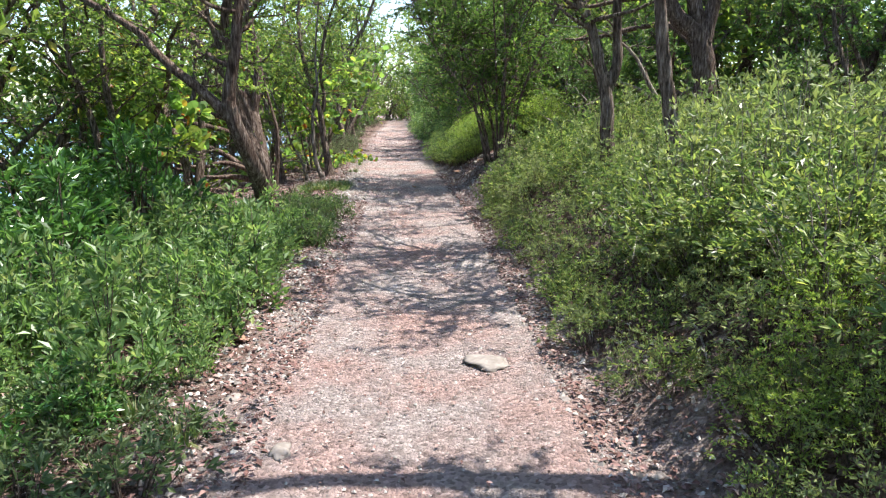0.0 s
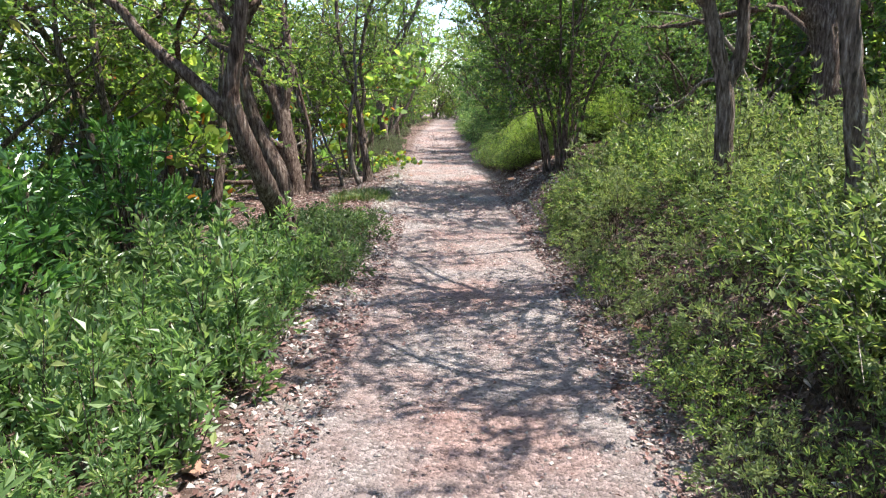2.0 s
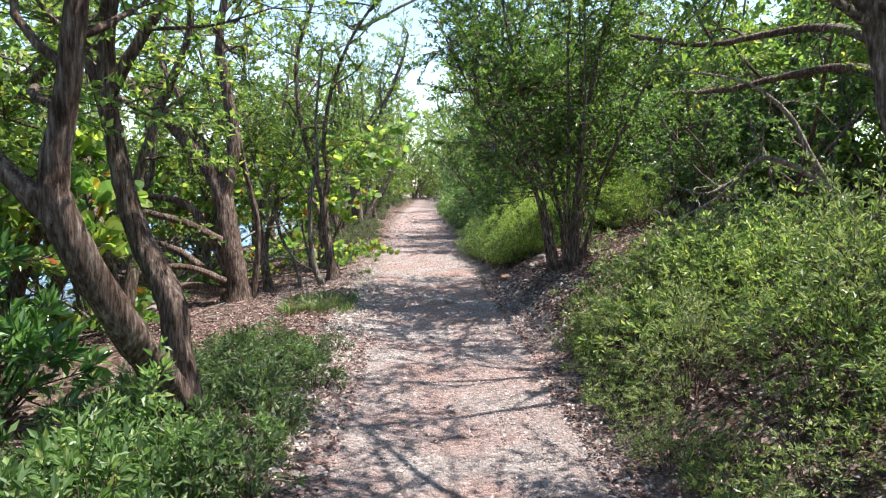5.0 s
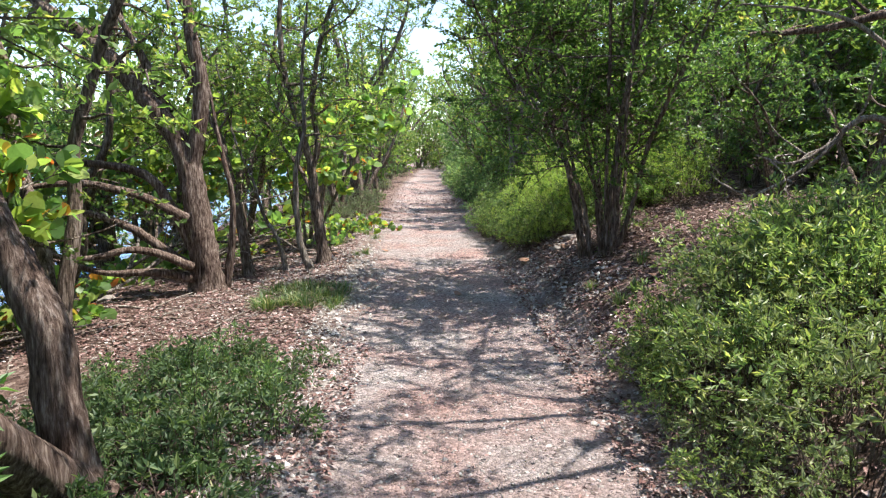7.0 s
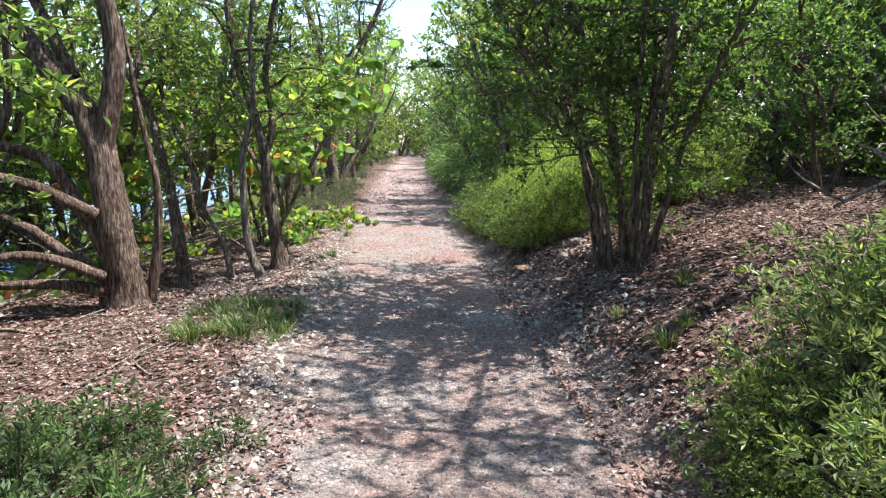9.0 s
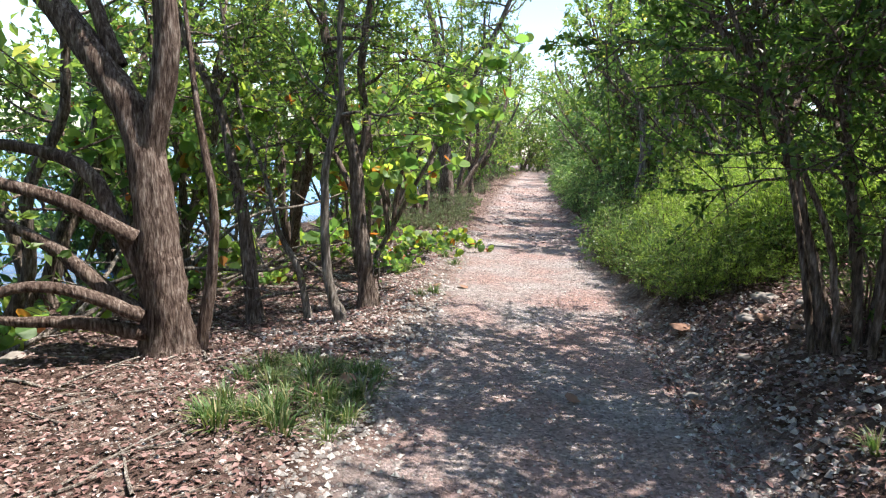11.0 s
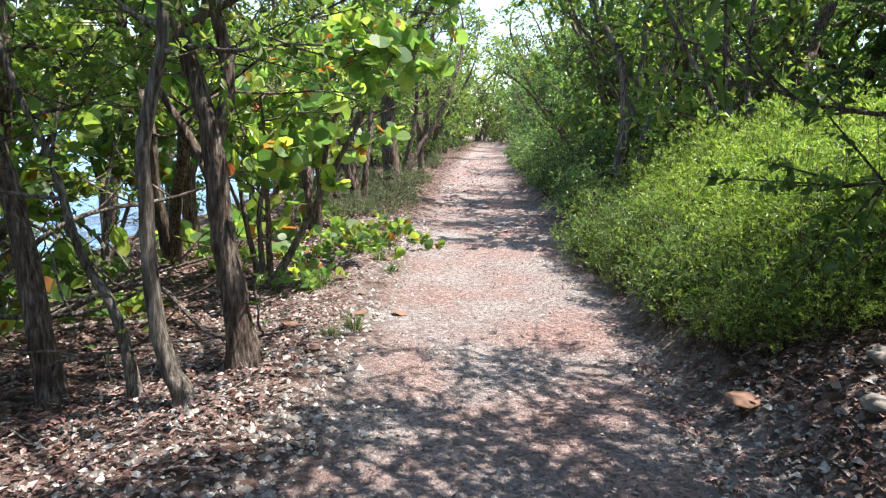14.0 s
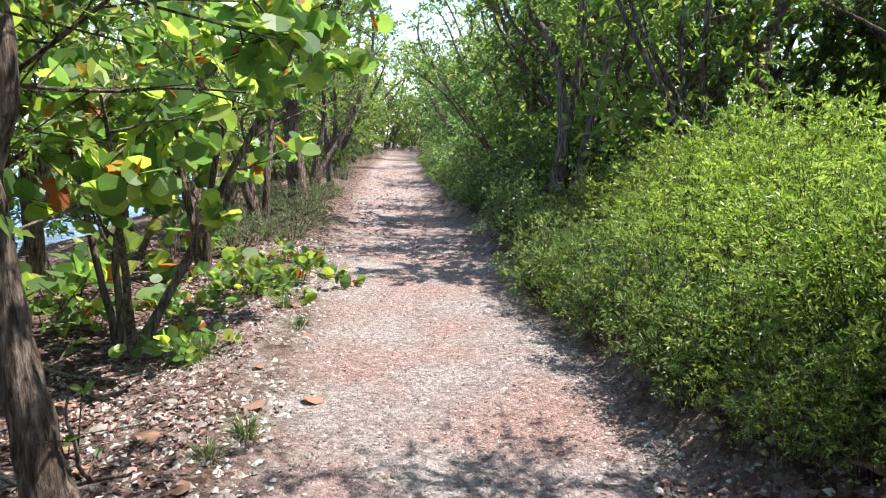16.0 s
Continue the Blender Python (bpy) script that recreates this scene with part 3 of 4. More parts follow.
tree("tree", [([(-3.69, 15.9, -0.16), (-3.8, 15.9, 0.67), (-3.94, 15.9, 1.34), (-4.08, 15.9, 1.9), (-4.52, 15.9, 2.72), (-4.8, 15.9, 3.9)], 0.075, 0.02)],
     6, M_BARK, M_CROWN, "straight leaning young tree on the litter floor", limb_n=8, start=0.5)
tree("tree", [([(-4.1, 28, 0.0), (-4.2, 28, 1.3), (-4.31, 28, 2.75), (-4.55, 28, 4.2), (-4.9, 28, 5.6)], 0.19, 0.08), ([(-4.2, 28, 2.3), (-3.9, 28, 3.2), (-3.31, 28, 4.2), (-2.7, 28, 5.6), (-2.4, 28, 6.8)], 0.1, 0.04)],
     7, M_BARK, M_CROWN, "tall forked tree leaning over the far path", limb_n=9, start=0.6, extra=[([(-3.3, 28, 4.2), (-3.35, 28, 5.2), (-3.1, 28, 6.2)], 0.04, 0.015)], leaf_len=0.075, twig_n=8)
tree("tree", [([(1.84, 7.85, 0.55), (1.86, 7.85, 1.0), (1.85, 7.85, 1.48), (1.78, 7.85, 1.92), (1.64, 7.85, 2.45), (1.43, 7.85, 2.85), (1.3, 7.9, 3.8), (1.6, 8, 5.0)], 0.088, 0.03),
              ([(1.83, 7.87, 1.8), (1.92, 7.85, 2.16), (1.88, 7.85, 2.8), (2.0, 7.8, 3.8), (2.1, 7.6, 5.0)], 0.065, 0.02)],
     8, M_BARK, M_CROWN, "straight grey-brown tree that forks above the shrubs", extra=[
         # both limbs lie out of view overhead, added to shade weeds and path
         ([(1.35, 7.9, 3.6), (0.8, 7.5, 4.4), (0.2, 6.9, 5.0), (-0.3, 6.3, 5.3)], 0.04, 0.012), ([(1.4, 7.9, 3.4), (1.2, 8.6, 4.2), (0.9, 9.4, 4.7), (0.6, 10.2, 4.9)], 0.035, 0.012)], limb_n=14, start=0.55, limb_reach=1.7, flare=1.25)
tree("tree", [([(2.0, 5.9, 0.5), (1.96, 5.9, 1.3), (1.86, 5.9, 1.9), (1.74, 5.9, 2.7), (1.7, 5.8, 3.6), (2.0, 5.6, 5.0)], 0.075, 0.02)], 25, M_BARK, M_CROWN, "slim leaning tree rising out of the bank shrubs", extra=[
         # unseen limb over the path, added for more shade on it
         ([(1.71, 5.8, 3.3), (1.3, 6.3, 4.2), (0.9, 6.9, 4.7), (0.5, 7.3, 4.9)], 0.03, 0.01)], limb_n=14, start=0.55, limb_reach=1.7, flare=1.2)
tree("tree", [([(4.14, 11, 1.0), (4.1, 11, 1.8), (3.95, 11, 2.62), (3.58, 11, 3.03), (3.32, 11, 3.54), (2.8, 11, 4.6), (2.5, 11, 5.6)], 0.2, 0.04), ([(4.0, 11, 2.5), (3.8, 11, 3.31), (3.7, 11, 3.9), (3.8, 11, 5.4)], 0.13, 0.03),
              ([(4.02, 11, 2.6), (4.14, 11, 3.31), (4.2, 11, 3.9), (4.6, 10.8, 5.4)], 0.12, 0.03)],
     9, M_BARK_RED, M_CROWN, "old dark tree spreading into heavy limbs on the bank", extra=[
         ([(3.95, 11.1, 2.5), (3.8, 12.0, 2.95), (3.3, 12.5, 2.95), (2.7, 12.7, 2.8), (2.1, 12.8, 2.75)], 0.06, 0.02),
         ([(3.9, 11.1, 2.8), (3.7, 12.2, 3.4), (3.2, 12.6, 3.45), (2.4, 12.7, 3.35), (1.6, 12.8, 3.5)], 0.06, 0.02),
         # three limbs stretched over the path, above the view, added as shade casters
         ([(3.45, 11, 3.4), (2.6, 10.8, 4.2), (1.7, 10.6, 4.8), (0.9, 10.4, 5.1)], 0.05, 0.015), ([(3.6, 11, 3.4), (2.7, 11.6, 4.2), (1.7, 11.9, 4.5), (0.9, 12.0, 4.5)], 0.06, 0.015), ([(3.5, 11, 3.3), (3.0, 10.5, 3.9), (2.3, 10.0, 4.4), (1.5, 9.6, 4.8), (0.6, 9.2, 5.1)], 0.05, 0.015)], limb_n=5, start=0.62, limb_reach=1.4, twig_n=8)
tree("tree", [([(1.1, 14.3, 0.42), (1.05, 14.3, 0.9), (0.97, 14.3, 1.4), (0.8, 14.25, 2.0), (0.3, 14.0, 3.2), (0.0, 14.0, 4.8)], 0.034, 0.014), ([(1.16, 14.3, 0.42), (1.17, 14.3, 1.0), (1.22, 14.3, 1.7), (1.27, 14.3, 2.55), (1.2, 14.4, 5.0)], 0.037, 0.014),
              ([(1.25, 14.25, 0.45), (1.4, 14.2, 1.1), (1.6, 14.1, 2.0), (2.1, 13.9, 3.2), (2.4, 13.8, 4.0)], 0.034, 0.013), ([(1.0, 14.4, 0.4), (0.85, 14.6, 1.2), (0.5, 14.7, 2.3), (0.1, 15.0, 4.6)], 0.028, 0.010)] + [
              ([(1.2, 14.15, 0.42), (1.2, 13.9, 1.3), (1.2, 13.5, 2.6), (1.1, 13.1, 3.8)], 0.028, 0.010), ([(1.22, 14.4, 0.45), (1.4, 14.8, 1.4), (1.6, 15.6, 2.8), (1.3, 16.4, 3.9)], 0.025, 0.010),
              ([(1.28, 14.45, 0.45), (1.5, 14.9, 1.6), (1.7, 15.8, 3.2), (1.7, 16.9, 4.4)], 0.025, 0.010), ([(0.95, 14.5, 0.4), (0.8, 14.9, 1.6), (0.5, 15.6, 3.2), (0.3, 16.3, 4.4)], 0.025, 0.010),
              ([(1.2, 14.5, 0.45), (1.1, 15.0, 1.8), (0.9, 16.1, 3.4), (0.5, 17.4, 4.6)], 0.025, 0.010), ([(1.0, 14.3, 0.4), (0.75, 14.25, 1.4), (-0.1, 14.2, 2.7), (-0.8, 14.2, 4.0)], 0.025, 0.010),
              # this stem and the next arch overhead unseen, added to shade the path
              ([(1.18, 14.1, 0.45), (1.2, 13.9, 2.2), (1.4, 13.2, 3.9), (1.7, 12.2, 4.9), (1.8, 11.2, 5.3)], 0.028, 0.010),
              ([(1.12, 14.15, 0.45), (1.05, 13.9, 2.2), (0.95, 13.3, 3.9), (0.9, 12.3, 4.9)], 0.025, 0.010), ([(0.9, 14.45, 0.4), (0.65, 14.7, 1.8), (0.15, 15.1, 3.2), (-0.25, 15.7, 4.5)], 0.026, 0.011), ([(0.95, 14.35, 0.4), (0.65, 14.4, 1.6), (0.05, 14.6, 2.9), (-0.4, 14.7, 4.3)], 0.026, 0.011)],
     10, M_BARK, M_BUSH, "dense many-stemmed bushy tree with a broad dark green crown", limb_n=14, limb_reach=1.35, twig_n=9, leaf_n=34, leaf_len=0.054, start=0.43, flare=1.05)
tree("dead_branch", [([(4.0, 12.6, 1.5), (3.67, 12.6, 2.04), (3.36, 12.6, 2.54), (2.85, 12.6, 2.9), (2.06, 12.6, 3.01)], 0.045, 0.008), ([(3.9, 12.6, 1.65), (3.46, 12.6, 1.94), (3.02, 12.6, 2.04), (2.6, 12.6, 1.61), (2.02, 12.6, 1.28)], 0.04, 0.012)],
     11, M_DEAD, M_DRY, "bare bleached dead branch hanging over the bank", "branch", limb_n=6, limb_reach=0.7, twig_n=1, leaf_n=1, leaf_len=0.03, flare=1, extra=[([(2.9, 12.6, 1.85), (2.5, 12.6, 1.61), (2.16, 12.6, 1.68)], 0.02, 0.006)])
tree("tree", [([(0.5, 24, 0.9), (0.55, 24, 1.8), (0.4, 24, 2.8), (-0.1, 24, 3.6), (-0.4, 24, 5)], 0.09, 0.03), ([(0.8, 24, 0.9), (0.95, 24, 1.9), (1.2, 24, 3.1), (1.45, 24, 3.8), (1.6, 24, 5.2)], 0.09, 0.03), ([(0.6, 24.2, 0.9), (0.7, 24.3, 2.2), (0.8, 24.5, 3.6), (0.6, 24.8, 5.2)], 0.07, 0.02)],
     12, M_BARK_PALE, M_CROWN, "cluster of pale crooked stems rising behind the shrubs", limb_n=8, start=0.5)
# round-leaved sea grape
grape = tree("sea_grape", [([(-3.6, 19.0, -0.1), (-3.65, 19.0, 0.7), (-3.4, 19.0, 1.4), (-2.9, 18.9, 2.0), (-2.3, 18.9, 2.4)], 0.032, 0.01), ([(-3.7, 19.1, -0.1), (-3.9, 19.1, 0.8), (-4.0, 19, 1.6), (-4.1, 18.7, 2.6)], 0.032, 0.01),
                   ([(-3.5, 18.9, -0.1), (-3.4, 18.6, 0.6), (-3.3, 18.3, 1.2), (-3.2, 18.0, 1.8)], 0.035, 0.01), ([(-3.55, 19.2, -0.1), (-3.1, 19.4, 0.9), (-2.6, 19.5, 1.9), (-2.1, 19.4, 2.9)], 0.04, 0.012)],
     13, M_BARK_PALE, M_GRAPE, "shrubby tree with large round green leaves", limb_n=8, limb_reach=0.8, twig_n=4, twig_reach=0.4, leaf_n=6, leaf_len=0.15, leaf_wide=1.0, start=0.35, shape="round", up=0.3)
tree("sea_grape", [([(-3.95, 21.9, -0.1), (-3.9, 21.9, 0.8), (-3.6, 21.8, 1.8), (-3.0, 21.7, 2.9)], 0.05, 0.015), ([(-4.0, 21.9, -0.1), (-4.2, 21.9, 1.0), (-4.5, 21.8, 2.4)], 0.05, 0.015)],
     14, M_BARK_RED, M_GRAPE, "sea grape with a thick red-brown stem", limb_n=7, limb_reach=0.8, twig_n=4, twig_reach=0.4, leaf_n=6, leaf_len=0.15, leaf_wide=1.0, start=0.35, shape="round", up=0.3)

for k, (x, y) in enumerate([(-5.0, 13.2), (-5.4, 15.4), (-4.9, 17.8), (-6.0, 11.4), (-5.6, 19.4), (-5.2, 14.2), (-5.3, 16.6), (-4.7, 17.0)]):
    g = ground_z(x, y)
    r3 = np.random.RandomState(300 + k)
    st = []
    for n in range(3):
        a = r3.uniform(0, 6.28)
        d = np.array([np.cos(a), np.sin(a), 0.35])
        p = [np.array([x, y, g - 0.05])]
        for m in range(4):
            p.append(p[-1] + d * 0.58 + r3.normal(0, 0.16, 3))
        st.append((p, 0.03, 0.008))
    tree("dead_shrub", st, 310 + k, M_BARK_PALE, M_CROWN, "tangle of pale bare branches low over the litter", "shrub", limb_n=5, limb_reach=0.8, twig_n=2, twig_reach=0.3, leaf_n=3, leaf_len=0.06, flare=1, start=0.3)

for x, y, turn in ((-5.7, 17.3, 40), (-6.3, 20.4, 150), (-5.9, 13.9, 260), (-5.3, 11.6, 80), (-5.6, 23.4, 310)):
    copy_thing(grape, pose(x, y, ground_z(x, y) - 0.05, 0, 0, turn))

# ---- woodland on both sides ----


def wild_stems(seed, count, tall, lean, r0):
    rng = np.random.RandomState(seed)
    out = []
    for k in range(count):
        a = rng.uniform(0, 6.28)
        d = np.array([np.cos(a), np.sin(a), 0])
        p = d * 0.06 * k + np.array([0, 0, -0.1])
        pts = [p]
        v = unit(d * lean * rng.uniform(0.3, 1) + np.array([0, 0, 1.0]))
        for s in range(6):
            pts.append(pts[-1] + v * tall / 6 * rng.uniform(0.85, 1.1))
            v = unit(v + rng.normal(0, 0.2, 3) * np.array([1, 1, 0.3]) + np.array([0, 0, 0.05]))
        out.append((pts, r0 * rng.uniform(0.7, 1.1), 0.02))
    return out


WOODS = "woodland trees"
left_kinds = [tree("tree", wild_stems(40 + k, 2 + k % 2, 4.6 + 0.4 * k, 0.45, 0.08), 50 + k, M_BARK, M_CROWN, "slender crooked coastal tree with small pale green leaves", limb_n=10, limb_reach=1.4, twig_n=9, leaf_n=18,
                   leaf_len=0.08, start=0.3, group=WOODS) for k in range(4)]
right_kinds = [tree("tree", wild_stems(60 + k, 2 + k % 2, 5.4 + 0.5 * k, 0.35, 0.1), 70 + k, M_BARK_RED, M_CROWN, "tall crooked bank tree with an open leafy crown", limb_n=10, limb_reach=1.5, twig_n=8, leaf_n=18,
                    leaf_len=0.075, start=0.42, group=WOODS) for k in range(3)]
bushy_kinds = [tree("bush_tree", wild_stems(80 + k, 4, 3.2 + 0.5 * k, 0.6, 0.05), 90 + k, M_BARK, M_DARK, "bushy small tree, leafy down to the ground", limb_n=9, limb_reach=1.0, twig_n=7, leaf_n=17, leaf_len=0.085,
                    start=0.08, group=WOODS) for k in range(3)]
far_kinds = [tree("tree", wild_stems(200 + k, 3, 4.8 + 0.8 * k, 0.5, 0.09), 210 + k, M_BARK, M_CROWN, "leafy tree in the farther woods", limb_n=9, limb_reach=1.5, twig_n=7, twig_reach=0.7, leaf_n=7, leaf_len=0.175,
                  start=0.12, group=WOODS, fine=False) for k in range(3)]
thick_bushes = [tree("bush_tree", wild_stems(240 + k, 4, 4.2 + 0.8 * k, 0.6, 0.06), 250 + k, M_BARK, M_CROWN, "dense tall leafy bush at the top of the bank", limb_n=11, limb_reach=1.3, twig_n=7, twig_reach=0.6, leaf_n=7, leaf_len=0.175,
                     start=0.04, group=WOODS, fine=False) for k in range(2)]
far_bushes = [tree("bush_tree", wild_stems(220 + k, 4, 3.2 + 0.6 * k, 0.6, 0.05), 230 + k, M_BARK, M_DARK, "dense leafy bush in the farther woods", limb_n=8, limb_reach=1.1, twig_n=7, twig_reach=0.6, leaf_n=6, leaf_len=0.185,
                   start=0.05, group=WOODS, fine=False) for k in range(3)]
scatter(left_kinds, [(-4.9, 10.2), (-5.6, 12.2), (-4.6, 12.6), (-6.4, 15.6), (-5.2, 17.2), (-6.6, 18.6), (-4.9, 19.6), (-4.6, 23.4), (-5.6, 21.4), (-4.2, 25.6), (-4.9, 6.4), (-4.2, 3.4), (-5.8, 4.6), (-6.2, 8.2), (-4.4, 30.4), (-5.4, 27), (-4.2, 33.2), (-6.6, 10.8)], 1, WOODS, (0.88, 1.15))
scatter(far_kinds, strip(2, 9, 0, 30, 6.2, 8.2, -1, 2.2) + strip(3, 13, 31, 64, 2.2, 6.5, -1, 1.8) + strip(4, 7, -8, 1, 3.4, 8, -1, 1.8) + strip(5, 12, 31, 64, 2.8, 7, 1, 1.8)
        + [(9.5, 2.5), (9.2, 8.4), (10.5, 12.4), (11, 16.4), (9.8, 20.5), (8.4, 23.5), (6.6, 26.5), (-3.6, 80), (-7.0, 66), (-8.6, 71), (-1.2, 70), (-11, 75), (-5, 84), (1.5, 73), (-14, 80), (-9, 84), (-2, 82)], 4, WOODS, (0.9, 1.25))
# the tree at (2.8, 2.4) is unseen, added to shade the near path
scatter(right_kinds, [(2.8, 2.4), (8.2, 8.6), (7.4, 12.0), (6.6, 4.6), (7.4, 16.2), (2.9, 22.6), (4.9, 22.8), (1.9, 26.2), (3.6, 26.8), (0.9, 29.0), (3.4, -0.6), (6.4, 0.6), (7.0, 19.6), (4.7, 25.4), (5.7, 24.2)], 2, WOODS, (0.88, 1.12))
scatter(bushy_kinds, [(3.5, 17.8), (3.9, 16.3), (5.0, 16.0), (6.8, 13.6), (4.4, 18.4), (4.6, 20.6), (6.2, 10.6), (6.2, 7.0), (1.6, 24.4), (2.9, 24.6), (0.9, 26.8), (0.3, 29.8), (6.4, 2.4)], 3, WOODS, (0.7, 0.95))
scatter(far_bushes, [(7.6, 14.6), (8.4, 11.4), (8.4, 17.8), (6.6, 22), (5.2, 25), (4.2, 28.4), (2.4, 29.6), (8.6, 5.8), (9.8, 9.4), (0.9, 32.5), (0.2, 35.5), (-0.2, 38.5), (2.4, 33), (7.6, 0)] + strip(7, 9, 40, 66, 1.9, 4.5, 1, 1.6)
        + strip(8, 7, 38, 66, 2.2, 6, -1, 2.0) + strip(9, 8, 5, 36, 6.6, 8.2, -1, 2.5) + [(-1.8, 69), (-7, 70), (-9.5, 73), (-5.6, 77), (0, 68), (-11, 84), (-7.5, 90), (3, 72), (11, 3), (11.5, 7), (12, 10.5), (12, 13.5), (12.4, 17), (11.5, 20), (10.5, 23), (8.8, 26), (6.6, 30), (13, 0), (12, -4), (5.2, 33), (4.4, 37), (3.6, 42)], 5, WOODS, (0.75, 1.05))
scatter(thick_bushes, [(8.2, 13.2), (7.6, 15.8), (6.6, 18.0), (8.6, 10.4), (8.6, 7.6), (8.8, 18.4), (7.6, 21.2), (6.2, 23.6), (8.4, 4.6), (8.6, 2.0), (4.0, 30.4), (3.2, 34.6), (2.0, 38.2), (10.6, 9.4), (10.4, 13.6), (-6.5, 66.5), (-4.5, 78), (-1.6, 66), (-8.5, 67), (-0.5, 66), (-3.5, 76), (-6, 75), (-10.5, 69), (1.5, 64), (-6.6, 29), (-6.4, 34), (-6.8, 39), (5.4, 21.0), (6.0, 19.2), (4.8, 23.8), (6.8, 17.0), (-6.9, 6.0), (-7.2, 9.6), (-6.6, 2.6), (6.4, 27.2), (5.0, 28.6), (7.4, 22.6), (7.8, 20.0), (4.2, 26.6), (2.0, 22.2), (1.4, 24.8), (1.2, 27.6), (0.8, 31.0)], 6, WOODS, (0.85, 1.15))
scatter([copy_thing(s, s.matrix_basis) for s in far_kinds], [(-7.4, 70), (-4.5, 82), (-1.4, 72), (-9.5, 72), (0.5, 69), (-6, 76), (-12, 74), (3.5, 68), (-7.2, 52), (-6.9, 58), (-7.6, 63), (1.2, 56), (0.6, 62), (-6.4, 46), (0.8, 49)], 7, WOODS, (1.45, 1.8))

# ---- shrubs and herbs ----
herbs = [plant("herb", 100 + k, M_HERB, "fresh green leafy weed at the path edge", "plant", 11, 0.6 + 0.07 * k, 0.25, 40, 0.065, 0.37, low=0.15, curve=0.15, tuft_n=4) for k in range(4)]
scatter(herbs, strip(11, 105, 3.2, 8.2, 1.3, 3.2, -1, 0.2) + strip(31, 12, 1.2, 3.4, 1.8, 3.2, -1, 0.35), 11, "weeds beside the path", (0.5, 1.3))
glossy = [plant("beach_shrub", 110 + k, M_GLOSSY, "glossy green shrub with whorls of long leaves", "shrub", 30, 1.4, 0.8, 36, 0.13, 0.34, thick=0.012, low=0.4, tuft_n=9) for k in range(2)]
scatter(glossy, [(-3.5, 6.0), (-4.0, 7.2), (-4.5, 8.2), (-4.0, 9.0), (-5.1, 9.2), (-4.7, 10.2), (-5.4, 8.0), (-4.5, 6.2), (-5.1, 7.0), (-3.9, 4.6), (-5.8, 10.6), (-5.5, 5.4)], 12, "beach shrubs", (0.85, 1.15))
scatter([copy_thing(s, s.matrix_basis) for s in glossy], [(-1.85, 3.2), (-2.1, 2.7)], 28, "beach shrubs", (0.3, 0.4))
low = [plant("low_shrub", 120 + k, M_LOW_SHADED, "low green ground plant, darkened for the shade of the crown above", "plant", 20, 0.3, 0.3, 18, 0.05, 0.42, curve=0.8) for k in range(3)]
scatter(low, strip(13, 90, 7.6, 11.4, 1.15, 2.7, -1, 0.15) + strip(14, 16, 1.0, 3.5, 1.15, 1.8, -1, 0.25), 13, "ground plants", (0.45, 1.15))
scatter([copy_thing(s, s.matrix_basis) for s in herbs], strip(39, 18, 8.2, 11.2, 1.2, 2.6, -1, 0.3), 34, "weeds beside the path", (0.3, 0.6))
shrubs = [plant("shrub", 130 + k, M_OLIVE if k % 2 else M_SHRUB, "twiggy shrub with small yellow-green leaves on the bank", "shrub", 48, 0.62 + 0.07 * k, 0.6, 34, 0.049, 0.31, thick=0.004, low=0.3, side=0.05, tuft_n=8) for k in range(4)]
scatter(shrubs, strip(15, 48, 4.6, 11.0, 1.32, 3.3, 1, 0.36) + strip(35, 18, 0.8, 4.8, 1.65, 3.3, 1, 0.42) + strip(16, 16, 0.8, 10.5, 3.3, 5.6, 1, 0.7) + [(1.0, 10.9), (1.45, 11.1), (1.8, 10.6), (1.3, 10.4), (2.3, 11.2), (2.7, 10.6)], 14, "bank shrubs", (0.75, 1.35), taper=True)
scatter([copy_thing(s, s.matrix_basis) for s in shrubs], strip(32, 22, 4.4, 10.8, 1.15, 1.3, 1, 0.26) + strip(36, 14, 1.5, 4.4, 1.1, 1.7, 1, 0.25), 24, "bank shrubs", (0.35, 0.62))
scatter([copy_thing(s, s.matrix_basis) for s in shrubs[::2]], [(1.15, 10.3), (1.5, 10.8), (1.9, 10.3), (2.3, 10.9), (1.2, 9.7), (1.7, 9.8), (2.2, 9.9), (2.7, 10.4), (1.7, 11.3), (1.0, 10.9)], 27, "bank shrubs", (0.8, 1.1))
broad = [plant("broadleaf_shrub", 190 + k, M_OLIVE if k else M_SHRUB, "tall loose shrub with pointed olive green leaves", "shrub", 36, 1.1, 0.6, 44, 0.052, 0.42, twig=M_DEAD, thick=0.005, low=0.25, side=0.07, tuft_n=5) for k in range(2)]
scatter(broad, [(1.75, 4.3), (2.2, 4.8), (2.05, 3.6), (2.7, 4.3), (2.4, 5.5), (2.9, 5.0), (1.7, 5.1), (2.4, 2.9), (1.9, 6.6), (2.6, 6.4)], 29, "broadleaf shrubs", (0.75, 1.1))
scatter([copy_thing(s, s.matrix_basis) for s in broad], [(1.6, 4.5), (1.75, 5.0), (1.95, 4.1), (2.1, 5.4), (1.9, 3.2), (2.3, 4.4)], 30, "broadleaf shrubs", (0.85, 1.1))
greens = [plant("green_shrub", 145 + k, M_GREEN, "fine-leaved deep green shrub at the foot of the bank", "shrub", 50, 0.7, 0.5, 40, 0.045, 0.3, low=0.2, thick=0.005, side=0.045) for k in range(2)]
scatter(greens, strip(37, 20, 16.5, 18.2, 1.25, 3.2, 1, 0.32) + strip(38, 14, 17.6, 21.5, 1.15, 1.5, 1, 0.25) + [(1.35, 14.9)], 33, "green shrubs", (0.75, 1.1))
